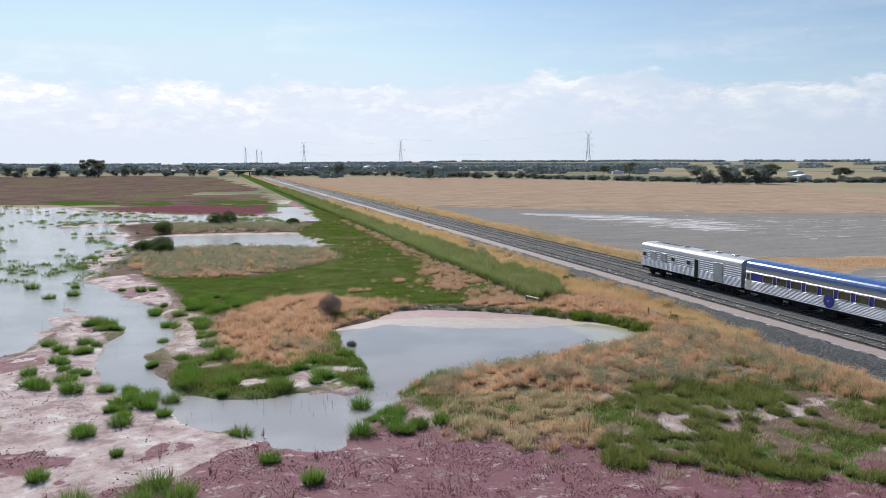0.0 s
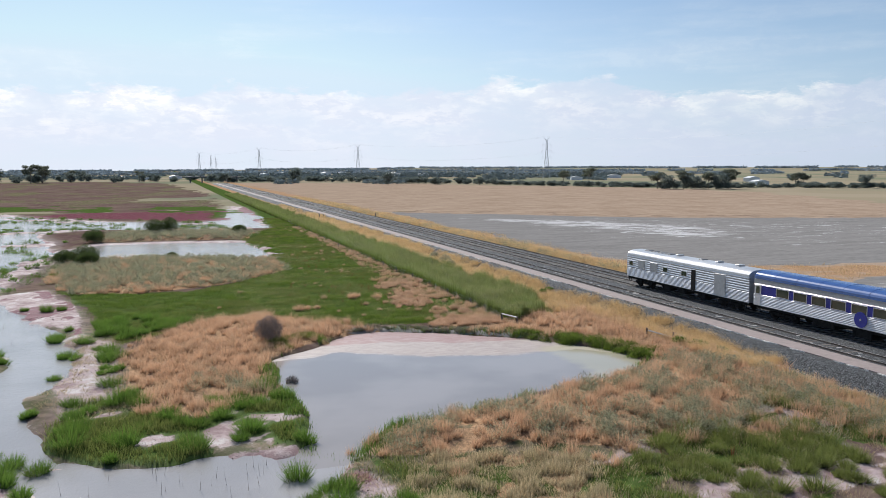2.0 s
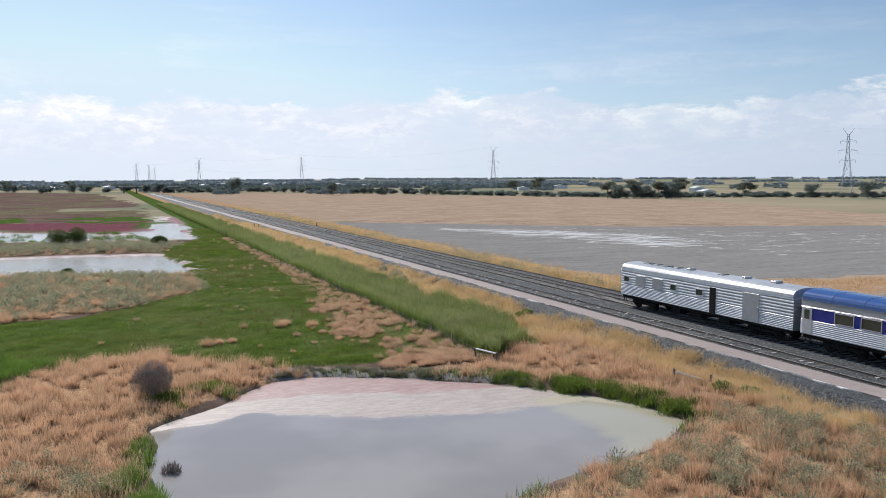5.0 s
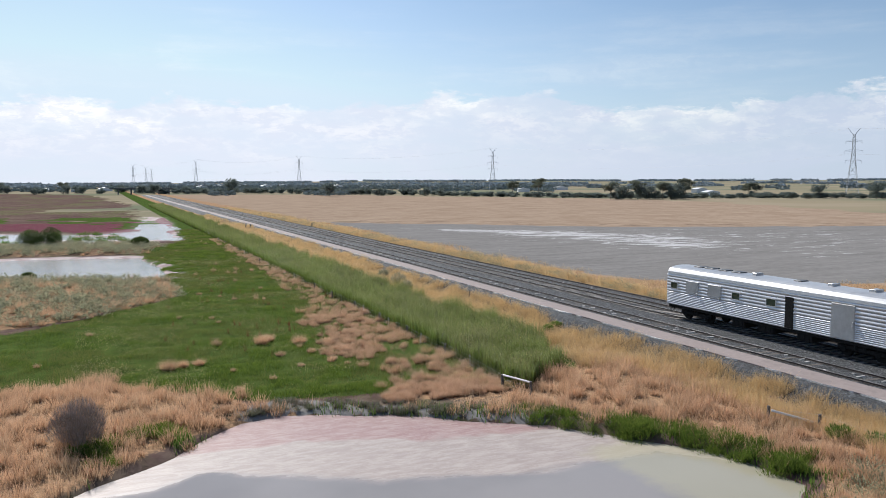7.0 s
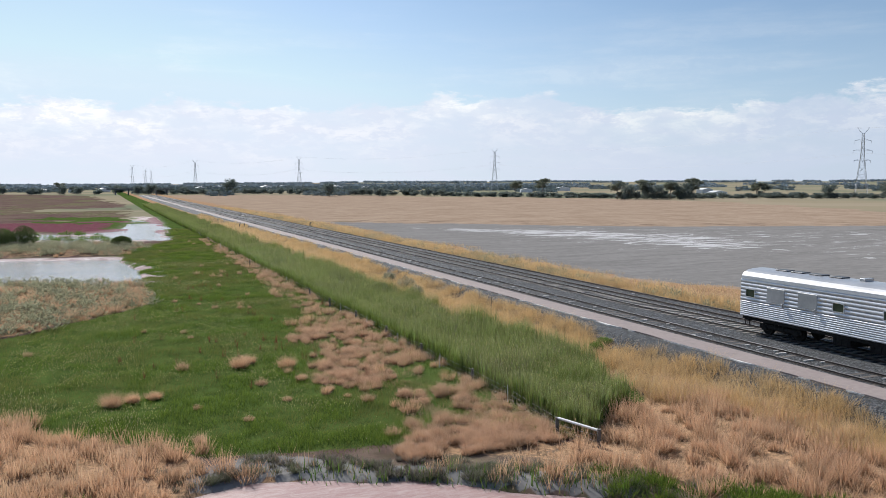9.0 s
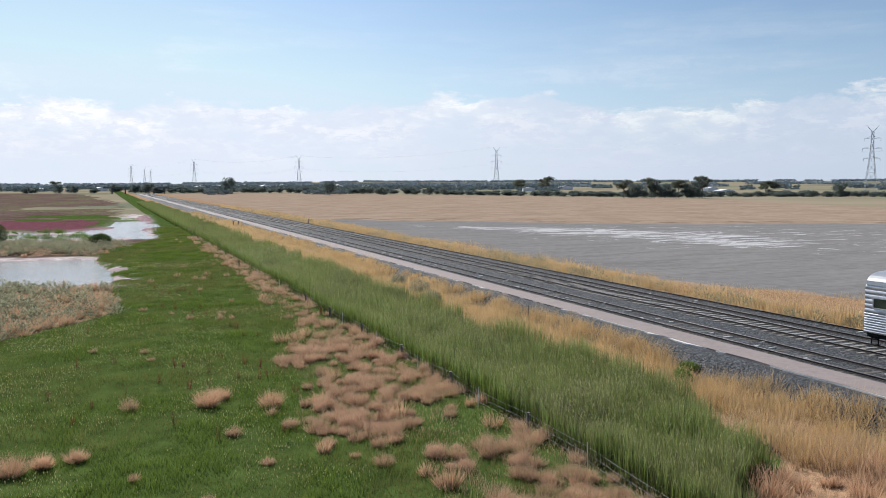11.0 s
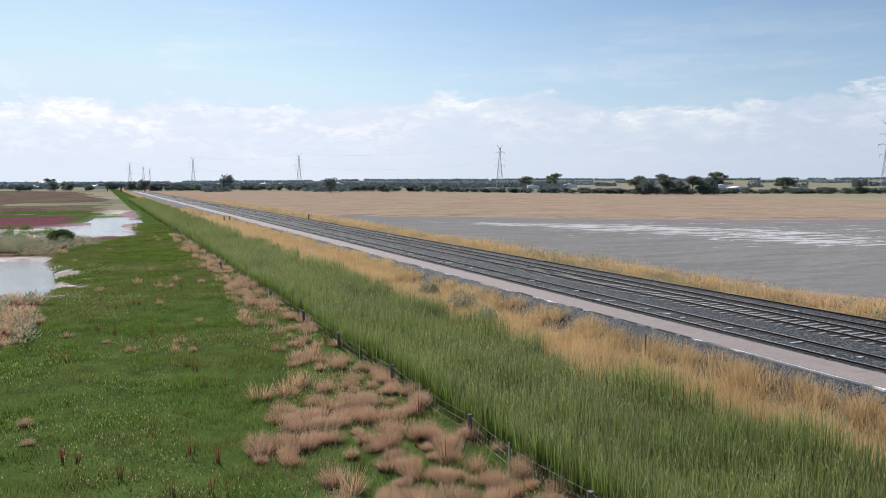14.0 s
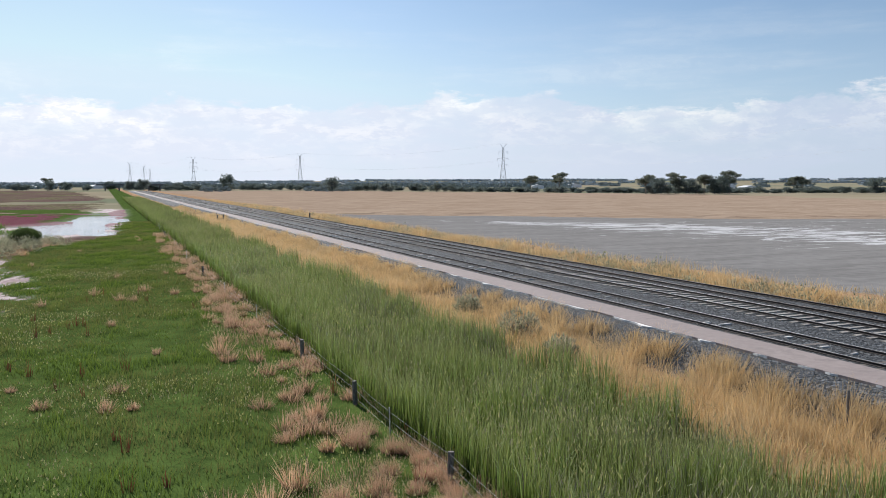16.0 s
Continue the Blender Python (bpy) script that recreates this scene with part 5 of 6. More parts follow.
# soft standing dry grass over the banks, down to the water
x, y = scatter(-52, -5.9, 14, 94, 270000, 0.8)
bank = np.maximum.reduce([smooth(inside(DRY_BANK, x, y), -1.0, 0.6), 0.55 * smooth(inside(SOUTH_BANK, x, y), -1.0, 1.0)])
patchy = fbm(x, y, 1.1, 3, 6.1)
edge = 5.95 + 0.5 * (fbm(x * 0, y, 2.5, 3, 1.1) - 0.5)
lip = inside(POND_EDGE, x, y)
bank = np.maximum(bank, 0.5 * smooth(lip, -2.2, -1.2) * (lip < -0.3) * (y > 66) * smooth(fbm(x, y, 1.6, 3, 9.4), 0.45, 0.6))
x, y = keep(x, y, bank * (0.08 + 0.92 * smooth(patchy, 0.40, 0.58)) * (height(x, y) > WATER_Z + 0.02) * (x < -edge))
hh = (0.14 + 0.66 * smooth(fbm(x, y, 1.1, 3, 6.1), 0.36, 0.72)) * rng.uniform(0.55, 1.15, len(x))
blades("dry_bank_grass", grounded(x, y), hh, rng.uniform(0.018, 0.035, len(x)), TAWNY, "soft standing dry grass on the pond's banks", "grass", 0.6, tints=np.clip(fbm(x, y, 2.0, 3, 8.0) * 0.9 + rng.random(len(x)) * 0.25 - 0.1, 0, 1))
# pale straw-coloured grass in one broad patch south of the pond
x, y = scatter(-38, -27, 40, 52, 70000, 1.0)
x, y = keep(x, y, smooth(inside(STRAW_SPOT, x, y) + (fbm(x, y, 2.5, 3, 3.0) - 0.5) * 3, -0.5, 0.8) * (0.15 + 0.85 * smooth(fbm(x, y, 0.9, 3, 7.3), 0.38, 0.56)))
blades("straw_grass", grounded(x, y), (0.14 + 0.4 * smooth(fbm(x, y, 0.9, 3, 7.3), 0.36, 0.7)) * rng.uniform(0.5, 1.2, len(x)), rng.uniform(0.018, 0.034, len(x)), STRAW, "pale straw-coloured grass patch south of the pond", "grass", 0.6)
# the same along the fence
x, y = scatter(-28, -15.8, 82, 190, 90000, 1.7)
x, y = keep(x, y, smooth(inside(FENCE_DRY, x, y), -1.0, 1.0) * smooth(fbm(x, y, 3.0, 4, 2.9), 0.44, 0.54))
far = 1 + np.clip((y - 110) / 60, 0, 2)
blades("fence_grass", grounded(x, y), (0.10 + 0.30 * smooth(fbm(x, y, 1.5, 3, 6.1), 0.3, 0.75)) * rng.uniform(0.5, 1.15, len(x)), 0.016 * far * rng.uniform(0.6, 1.3, len(x)), PINKISH, "pinkish dry grass along the wire fence", "grass", 0.6, tints=np.clip(fbm(x, y, 1.2, 3, 8.0) * 0.9 + rng.random(len(x)) * 0.25 - 0.1, 0, 1))
# green fringe where the banks meet the pond
x, y = scatter(-42, -10, 51, 87, 110000, 1.0)
d = inside(POND_EDGE, x, y)
x, y = keep(x, y, smooth(d, -1.6, -0.7) * (1 - smooth(d, -0.1, 0.5)) * np.maximum(smooth(fbm(x, y, 4.0, 3, 3.7), 0.50, 0.60) * (0.3 + 0.7 * (x < -34)), 0.6 * smooth(x, -22, -16) * smooth(y, 62, 66) * smooth(fbm(x, y, 2.6, 3, 6.3), 0.44, 0.56)))
blades("pond_fringe", grounded(x, y), rng.uniform(0.2, 0.6, len(x)), rng.uniform(0.03, 0.05, len(x)), RUSH, "green grassy fringe at the pond's edge", "grass", 0.45)
# pinkish tussocks: single in the meadow, crowded along the fence
x, y = scatter(-46, -16.2, 82, 210, 15500, 1.5)
x, y = keep(x, y, np.maximum(cover_of(x, y, 0) * 0.009 * (0.3 + 0.7 * smooth(x, -34, -22)), 0.52 * smooth(inside(FENCE_DRY, x, y), -0.8, 0.8) * (0.06 + 0.94 * smooth(fbm(x, y, 3.2, 3, 2.0), 0.38, 0.5))))
for sel, each, wide in ((y < 118, 440, 0.0095), (y >= 118, 90, 0.026)):
    root, h, w, out, tint = fountains(x[sel], y[sel], each, 0.42, 0.46, wide)
    blades("meadow_tussocks", root, h, w, PINKISH, "pinkish dry tussocks dotted through the meadow", "grass", 1.0, out=out, tints=tint * 0.8)
# three taller tussocks of pale spreading grass alone in the meadow
root, h, w, out, tint = fountains(np.array([-27.7, -27.0, -25.2, -34.5, -33.6, -32.6]), np.array([100.6, 101.6, 99.4, 94.6, 95.0, 95.3]), 900, 0.62, 0.75, 0.013)
blades("pale_tussocks", root, h, w, TAWNY, "tall pale tussocks of spreading dry grass", "grass", 1.25, out=out, tints=tint * 0.6)
# grey weeds and litter on the muddy northern shore
x, y = scatter(-33, -14, 74, 87, 5200)
d = inside(POND_EDGE, x, y)
x, y = keep(x, y, smooth(d, -2.6, -1.0) * (d < -0.25) * (y > 73) * (0.25 + 0.75 * smooth(fbm(x, y, 1.4, 3, 3.9), 0.42, 0.58)) * 0.5)
root, h, w, out, tint = fountains(x, y, 70, 0.30, 0.30, 0.028)
blades("shore_weeds", root, h, w, DUN, "low grey-brown weeds on the muddy shore", "weeds", 1.3, out=out, tints=tint)

# bleached straw and grey-green saltbush on the bank, island and levee
x, y = scatter(-64, -6, 30, 206, 20000, 1.0)
share = np.maximum.reduce([smooth(inside(SOUTH_BANK, x, y), -1, 2) * smooth(fbm(x, y, 5, 3, 2.2), 0.40, 0.55), smooth(inside(ISLAND, x, y), -1, 1.5), smooth(inside(LEVEE, x, y), 0, 3), 0.7 * smooth(inside([(-46, 66), (-44, 75), (-41, 74), (-41, 66)], x, y), -1, 1)])
x, y = keep(x, y, share * np.where(y < 100, 0.05, 0.38) * (1 - wetness(x, y)))
x2, y2 = scatter(-47, -7, 46, 77, 5200, 1.0)
share = np.maximum(smooth(inside(SOUTH_BANK, x2, y2), -0.6, 1.2) * (0.15 + 0.85 * smooth(fbm(x2, y2, 5, 3, 2.2), 0.36, 0.5)), 0.9 * smooth(inside([(-46, 66), (-44, 74), (-42.5, 73), (-41.5, 66)], x2, y2), -0.5, 0.8))
x2, y2 = keep(x2, y2, share * 0.14 * (1 - wetness(x2, y2)))
x, y = np.concatenate([x, x2]), np.concatenate([y, y2])
near = y < 100
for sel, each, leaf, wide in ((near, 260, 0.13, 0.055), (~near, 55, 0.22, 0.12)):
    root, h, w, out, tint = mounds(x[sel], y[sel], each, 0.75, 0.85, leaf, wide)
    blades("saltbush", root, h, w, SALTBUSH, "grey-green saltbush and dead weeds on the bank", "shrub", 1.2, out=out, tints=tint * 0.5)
x, y = scatter(-56, -7, 24, 90, 9000, 1.0)
x, y = keep(x, y, np.maximum.reduce([0.5 * smooth(inside(SHORE_TUFTS, x, y), -1, 1), smooth(inside(SOUTH_GREEN, x, y), -3, 1) * 0.6, smooth(inside(STRAW_SPOT, x, y), 0, 1)]))
root, h, w, out, tint = tufts(x, y, 26, 0.5, 0.36, 0.026)
blades("straw_litter", root, h, w, STRAW, "bleached fallen straw between the green clumps", "grass", 1.3, out=out, tints=tint)

# golden grass between the reeds and the ballast, and on the bank beyond the tracks
x, y = scatter(-10.6, -4.5, 14, 330, 105000, 1.9)
edge = 6.1 - 1.3 * smooth(y, 58, 78) + 1.1 * np.exp(-(((y - 96) / 2.6) ** 2)) + 0.6 * (fbm(x * 0, y, 2.5, 3, 1.1) - 0.5)
x, y = keep(x, y, (x < -edge) * 1.0)
x, y = keep(x, y, np.where(y > 84, smooth(x, -11.4, -9.2) + (y < 95), smooth(x, -9.5, -7.0)) * (0.35 + 0.65 * smooth(fbm(x, y, 3.0, 3, 3.0), 0.3, 0.5)))
edge = 6.1 - 1.3 * smooth(y, 58, 78)
far = 1 + np.clip((y - 120) / 70, 0, 2)
hh = (0.46 + 0.72 * fbm(x, y, 2.0, 3, 1.5)) * rng.uniform(0.6, 1.15, len(x)) * (0.62 + 0.38 * smooth(-x - edge, -0.2, 0.9))
r = grounded(x, y)
r[:, 2] = np.maximum(r[:, 2], np.interp(x, [-6.3, -4.42], [-0.02, 0.93]) - 0.03)
blades("golden_grass", r, hh, 0.013 * far * rng.uniform(0.6, 1.3, len(x)), GOLDEN, "tall golden dry grass along the railway ballast", "grass", 0.75, joints=2, droop=rng.uniform(0.0, 0.28, len(x)), tints=np.clip(fbm(x, y, 2.5, 3, 8.0) * 0.8 + rng.random(len(x)) * 0.3, 0, 1))
x, y = scatter(-10.2, -4.6, 60, 260, 5200, 1.7)
edge = 5.9 - 1.1 * smooth(y, 58, 78) + 1.1 * np.exp(-(((y - 96) / 2.6) ** 2)) + 0.6 * (fbm(x * 0, y, 2.5, 3, 1.1) - 0.5)
x, y = keep(x, y, (x < -edge) * np.where(y > 84, smooth(x, -10.6, -9.0), smooth(x, -9.5, -7.0)) * (0.3 + 0.7 * smooth(fbm(x, y, 3.0, 3, 3.0), 0.3, 0.5)))
root, h, w, out, tint = fountains(x, y, 85, 0.75, 0.82, 0.015)
root[:, 2] = np.maximum(root[:, 2], np.interp(root[:, 0], [-6.3, -4.42], [-0.02, 0.93]) - 0.03)
blades("golden_tussocks", root, h, w * (1 + np.clip((root[:, 1] - 110) / 60, 0, 2)), GOLDEN, "soft golden grass tussocks along the railway ballast", "grass", 1.1, out=out, tints=tint * 0.8)
x, y = scatter(10.2, 50, 45, 420, 230000, 1.7)
x, y = keep(x, y, cover_of(x, y, 1) * np.where(x < 15, 1.0, 0.65) * (0.25 + 0.75 * smooth(fbm(x, y, 3.0, 3, 3.0), 0.3, 0.5)))
far = 1.6 + np.clip((y - 120) / 60, 0, 3)
hh = (0.35 + 0.75 * fbm(x, y, 2.2, 3, 1.5)) * rng.uniform(0.6, 1.15, len(x)) * np.where(x < 15, 1.15, 0.55)
blades("far_bank_grass", grounded(x, y), hh, 0.022 * far, GOLDEN, "golden dry grass bank beyond the tracks", "grass", 0.6, tints=np.clip(fbm(x, y, 2.5, 3, 8.0) * 1.3 - 0.2 + rng.random(len(x)) * 0.3, 0, 1))

# dark weedy bushes in the far bank
x, y = scatter(10.3, 15.0, 55, 330, 1500, 1.4)
x, y = keep(x, y, 0.25 + 0.75 * smooth(fbm(x, y, 5.0, 3, 1.3), 0.36, 0.5))
root, h, w, out, tint = fountains(x, y, 75, 0.9, 1.2, 0.042)
blades("bank_tussocks", root, h, w, GOLDEN, "bushy golden grass tussocks beyond the tracks", "grass", 1.0, out=out, tints=tint)
x, y = scatter(10.4, 14.0, 55, 330, 420, 1.3)
x, y = keep(x, y, smooth(fbm(x, y, 6.0, 3, 5.3), 0.38, 0.55))
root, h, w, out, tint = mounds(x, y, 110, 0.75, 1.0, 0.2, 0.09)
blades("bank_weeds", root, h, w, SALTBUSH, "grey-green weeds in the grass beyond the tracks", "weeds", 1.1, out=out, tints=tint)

# cattail reeds in the ditch: upright stems, bent leaves, thin leaves between, pale curled tips
x, y = scatter(-16.9, -8.8, 81, 470, 112000, 2.3)
x, y = keep(x, y, reed_bed(x, y))
far = 1 + np.clip((y - 130) / 70, 0, 3.5)
hh = (0.85 + 1.35 * fbm(x, y, 1.6, 3, 6.0)) * rng.uniform(0.6, 1.15, len(x))
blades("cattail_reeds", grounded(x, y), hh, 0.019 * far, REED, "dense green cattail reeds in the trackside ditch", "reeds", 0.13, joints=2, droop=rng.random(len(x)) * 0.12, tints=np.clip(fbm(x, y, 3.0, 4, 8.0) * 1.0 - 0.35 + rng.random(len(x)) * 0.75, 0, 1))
x, y = scatter(-16.8, -8.8, 81, 150, 78000, 1.6)
x, y = keep(x, y, reed_bed(x, y))
hh = (0.85 + 1.2 * fbm(x, y, 1.6, 3, 6.0)) * rng.uniform(0.7, 1.2, len(x))
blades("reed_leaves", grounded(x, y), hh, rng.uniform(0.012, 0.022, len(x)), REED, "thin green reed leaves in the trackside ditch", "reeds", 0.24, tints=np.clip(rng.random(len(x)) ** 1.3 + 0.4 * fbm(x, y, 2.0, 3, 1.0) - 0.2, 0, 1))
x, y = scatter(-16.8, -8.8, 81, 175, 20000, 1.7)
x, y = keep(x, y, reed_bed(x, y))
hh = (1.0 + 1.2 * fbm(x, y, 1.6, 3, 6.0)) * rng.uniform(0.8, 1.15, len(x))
blades("bent_reeds", grounded(x, y), hh, rng.uniform(0.012, 0.026, len(x)) * (1 + np.clip((y - 120) / 50, 0, 1)), REED_PALE, "bent broad reed leaves paled as if sunlit", "reeds", 0.30, joints=2, droop=rng.uniform(0.08, 0.38, len(x)), tints=rng.random(len(x)) * 0.3)
x, y = scatter(-16.4, -9.2, 83, 230, 30000, 1.7)
x, y = keep(x, y, reed_bed(x, y) * (0.25 + 0.75 * smooth(fbm(x, y, 7.0, 3, 5.0), 0.4, 0.6)))
r = grounded(x, y)
r[:, 2] += (0.95 + 1.2 * fbm(x, y, 1.6, 3, 6.0)) * rng.uniform(0.75, 1.05, len(x))
blades("reed_tips", r, rng.uniform(0.06, 0.16, len(x)), rng.uniform(0.02, 0.045, len(x)), SEEDHEAD, "pale curled tips over the reeds", "reeds", 0.7)
# dead grey-mauve stalks in drifts through the reeds
x, y = scatter(-16.2, -9.2, 84, 190, 34000, 1.5)
x, y = keep(x, y, reed_bed(x, y) * smooth(fbm(x, y, 5.0, 3, 11.3), 0.57, 0.68))
hh = (0.8 + 1.15 * fbm(x, y, 1.6, 3, 6.0)) * rng.uniform(0.8, 1.15, len(x))
blades("dead_reeds", grounded(x, y), hh, rng.uniform(0.012, 0.026, len(x)), DUN, "dead grey-mauve reed stalks among the green", "reeds", 0.35, joints=2, droop=rng.random(len(x)) * 0.3)

# rush clumps: crowded on the bars and banks, single on the mud and in the lagoon
x, y = scatter(-140, -33, 26, 310, 9000, 1.6)
flats = np.maximum.reduce([smooth(inside(WEST_WATER, x, y), -5, 1) * smooth(y, 85, 130), smooth(inside(NORTH_WATER, x, y), -3, 2), smooth(inside(CHANNEL, x, y), -4, 0) * 0.45, smooth(inside(MUDFLAT, x, y), -1, 3) * 0.6, smooth(inside(WEST_SHORE, x, y), -1, 2) * 0.8])
patch = np.maximum(smooth(fbm(x, y, 9.0, 5, 3.3), 0.50, 0.60), 0.55 * smooth(fbm(x, y, 6.0, 4, 12.0), 0.52, 0.60))
x, y = keep(x, y, np.where(y < 110, 0.22, 0.42) * flats * patch * (1 - smooth(inside(POND_EDGE, x, y), -1, 0)) * np.where((y < 44) & (x > -50), 0.35, 1.0))
x2, y2 = scatter(-68, -36, 42, 98, 2600)
thick = np.maximum.reduce([smooth(inside(c, x2, y2), -0.6, 0.4) for c in CLUSTERS] + [0.75 * smooth(inside(LOWER_GREEN, x2, y2), -0.4, 0.4) * smooth(fbm(x2, y2, 3.5, 3, 4.4), 0.42, 0.52), 0.62 * smooth(inside(SHORE_TUFTS, x2, y2), -0.8, 0.4) * smooth(fbm(x2, y2, 4.0, 3, 1.4), 0.30, 0.46)])
x2, y2 = keep(x2, y2, thick * 0.30)
x, y = np.concatenate([x, x2]), np.concatenate([y, y2])
near = y < 110
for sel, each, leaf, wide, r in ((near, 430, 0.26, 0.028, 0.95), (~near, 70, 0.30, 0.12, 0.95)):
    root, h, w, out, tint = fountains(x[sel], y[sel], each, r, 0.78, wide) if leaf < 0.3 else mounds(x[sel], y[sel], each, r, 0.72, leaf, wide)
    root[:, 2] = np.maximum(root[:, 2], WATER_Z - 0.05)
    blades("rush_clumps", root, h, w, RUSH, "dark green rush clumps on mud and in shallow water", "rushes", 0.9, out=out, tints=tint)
# rounded green clumps through the grass south of the pond
x, y = scatter(-38, -6.5, 22, 56, 2200)
x, y = keep(x, y, 0.36 * (1 - smooth(inside(STRAW_SPOT, x, y), -1.0, 0.3)) * smooth(inside(SOUTH_GREEN, x, y), -0.5, 0.8) * smooth(fbm(x, y, 5.0, 3, 4.4), 0.42, 0.54))
root, h, w, out, tint = fountains(x, y, 300, 0.80, 0.6, 0.03)
blades("green_clumps", root, h, w, SEDGE, "soft green grass clumps south of the pond", "grass", 1.0, out=out, tints=tint * 0.6)
# bright green grass along the pond's shallow corner and below the bare bush
x, y = scatter(-41, -11, 64, 83, 3400)
x, y = keep(x, y, (0.12 + 0.6 * smooth(fbm(x, y, 2.2, 3, 4.6), 0.44, 0.56)) * np.maximum(smooth(inside([(-19, 78), (-13.3, 72.8), (-11.2, 67), (-13.0, 65.8), (-14.4, 70.6), (-18.6, 75.9)], x, y), -0.4, 0.3), smooth(inside([(-38.6, 77.3), (-34.6, 80.4), (-35.6, 81.8), (-40, 79)], x, y), -0.3, 0.3)))
root, h, w, out, tint = mounds(x, y, 170, 0.5, 0.4, 0.22, 0.03)
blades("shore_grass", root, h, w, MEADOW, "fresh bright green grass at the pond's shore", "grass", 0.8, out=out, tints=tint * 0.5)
# pale litter and small clods over the mud
x, y = scatter(-68, -36, 40, 100, 9000)
x, y = keep(x, y, cover_of(x, y, 3) * smooth(fbm(x, y, 3.0, 4, 7.1), 0.42, 0.56) * (height(x, y) > WATER_Z))
blades("mud_clods", grounded(x, y), rng.uniform(0.03, 0.09, len(x)), rng.uniform(0.06, 0.16, len(x)), CLOD, "small dark clods and litter on the mud", "clods", 1.2)
# low maroon samphire over the southern flat
x, y = scatter(-66, -8, 22, 56, 150000, 1.0)
x, y = keep(x, y, cover_of(x, y, 2) * smooth(fbm(x, y, 1.2, 4, 5.5), 0.35, 0.55))
blades("samphire", grounded(x, y), rng.uniform(0.03, 0.09, len(x)), rng.uniform(0.03, 0.07, len(x)), SAMPHIRE, "low maroon samphire mat on the salty mud", "samphire", 0.9)
# sparse dead stalks standing in the shallows
x, y = scatter(-75, -40, 44, 130, 900, 1.0)
x, y = keep(x, y, smooth(wetness(x, y), 0.2, 0.8) * smooth(fbm(x, y, 8.0, 3, 2.0), 0.45, 0.6))
blades("dead_stalks", grounded(x, y), rng.uniform(0.7, 1.2, len(x)), np.full(len(x), 0.03), TWIG, "thin dead stalks in the shallow water", "stalks", 0.2)
# red dock stalks
x, y = scatter(-34, -16, 95, 150, 130, 1.2)
x, y = keep(x, y, cover_of(x, y, 0) * smooth(fbm(x, y, 7.0, 3, 9.0), 0.45, 0.55))
xx, yy = scatter(-60, -16, 30, 48, 45, 1.0)
x, y = np.concatenate([x, xx]), np.concatenate([y, yy])
root, h, w, out, tint = tufts(x, y, 9, 0.10, 0.85, 0.03)
blades("dock_stalks", root, h, w, DOCK, "red-brown dry dock stalks in the grass", "weeds", 0.25, out=out, tints=tint)


def bush(x, y, r, tall, mat, label, leaves=900, wide=0.10, twigs=False, name="bush"):
    """A shrub: short stems and a rounded, uneven mass of small leaves."""
    g = np.random.default_rng(int(abs(x * 31 + y * 17)))
    z = float(height(np.array([x]), np.array([y]))[0])
    b = thing(name, label, "bush", pose(x, y, z))
    bm = bmesh.new()
    for k in range(7):
        a = 2 * math.pi * k / 7
        rod(bm, (0.06 * math.cos(a), 0.06 * math.sin(a), -0.05), (0.5 * r * math.cos(a), 0.5 * r * math.sin(a), 0.6 * tall), 0.035, 0.012, 5)
    part("stems", bm, BARK, b)
    way = g.normal(0, 1, (leaves, 3))
    way /= np.linalg.norm(way, axis=1)[:, None]
    rad = g.random(leaves) ** 0.4 * (0.75 + 0.5 * value_noise(way[:, 0] * 2.3 + 50, way[:, 1] * 2.3 + way[:, 2] * 1.9 + 50))
    p = way * rad[:, None] * np.array([r, r, tall * 0.55])
    p[:, 2] = np.maximum(p[:, 2] + tall * 0.48, 0.02)
    grow = (p - np.array([0, 0, tall * 0.1])) * (0.35 if twigs else 0.2)
    blades("crown", p, np.full(leaves, (0.26 if twigs else 0.16)), np.full(leaves, wide), mat, "", "", 1.2 if not twigs else 0.5, parent=b, out=grow[:, :2] / max(r, 0.1) * 3, rngs=g)
    return b


bush(-39.2, 80.3, 1.2, 1.9, TWIG, "round leafless grey-brown bush among dry grass", 6500, 0.016, True, "bare_bush")
for x, y, r, h in ((-60.5, 184, 2.2, 2.4), (-49.6, 199, 2.2, 2.9), (-46.5, 199.5, 2.1, 3.2), (-58.6, 144, 2.2, 2.6), (-61.5, 146, 1.8, 2.0), (-58, 141, 1.6, 1.8), (-46.3, 149, 0.9, 1.0), (-32, 194, 1.6, 1.5)):
    bush(x, y, r, h, SHRUB_LEAF, "dense dark green rounded shrub by the water", 4200, 0.11)
for x, y, r, h in ((-7.2, 133.5, 0.8, 1.1), (-7.5, 127.5, 1.0, 1.35), (-8.4, 122.5, 0.7, 1.1)):
    bush(x, y, r, h, SALTBUSH, "green weedy bush in the golden grass", 900, 0.07)
for x, y, r, h in ((-7.0, 95.4, 0.45, 0.7), (-5.6, 96.6, 0.5, 0.4), (-7.6, 66.5, 0.8, 0.6), (-7.0, 64.6, 0.7, 0.5), (-8.3, 68.0, 0.6, 0.6)):
    bush(x, y, r, h, RUSH, "low green weed bush at the ballast foot", 900, 0.07)
bush(-39.1, 68.3, 0.42, 0.6, TWIG, "small dead rush clump standing in the pond", 500, 0.03, True, "dead_rush")
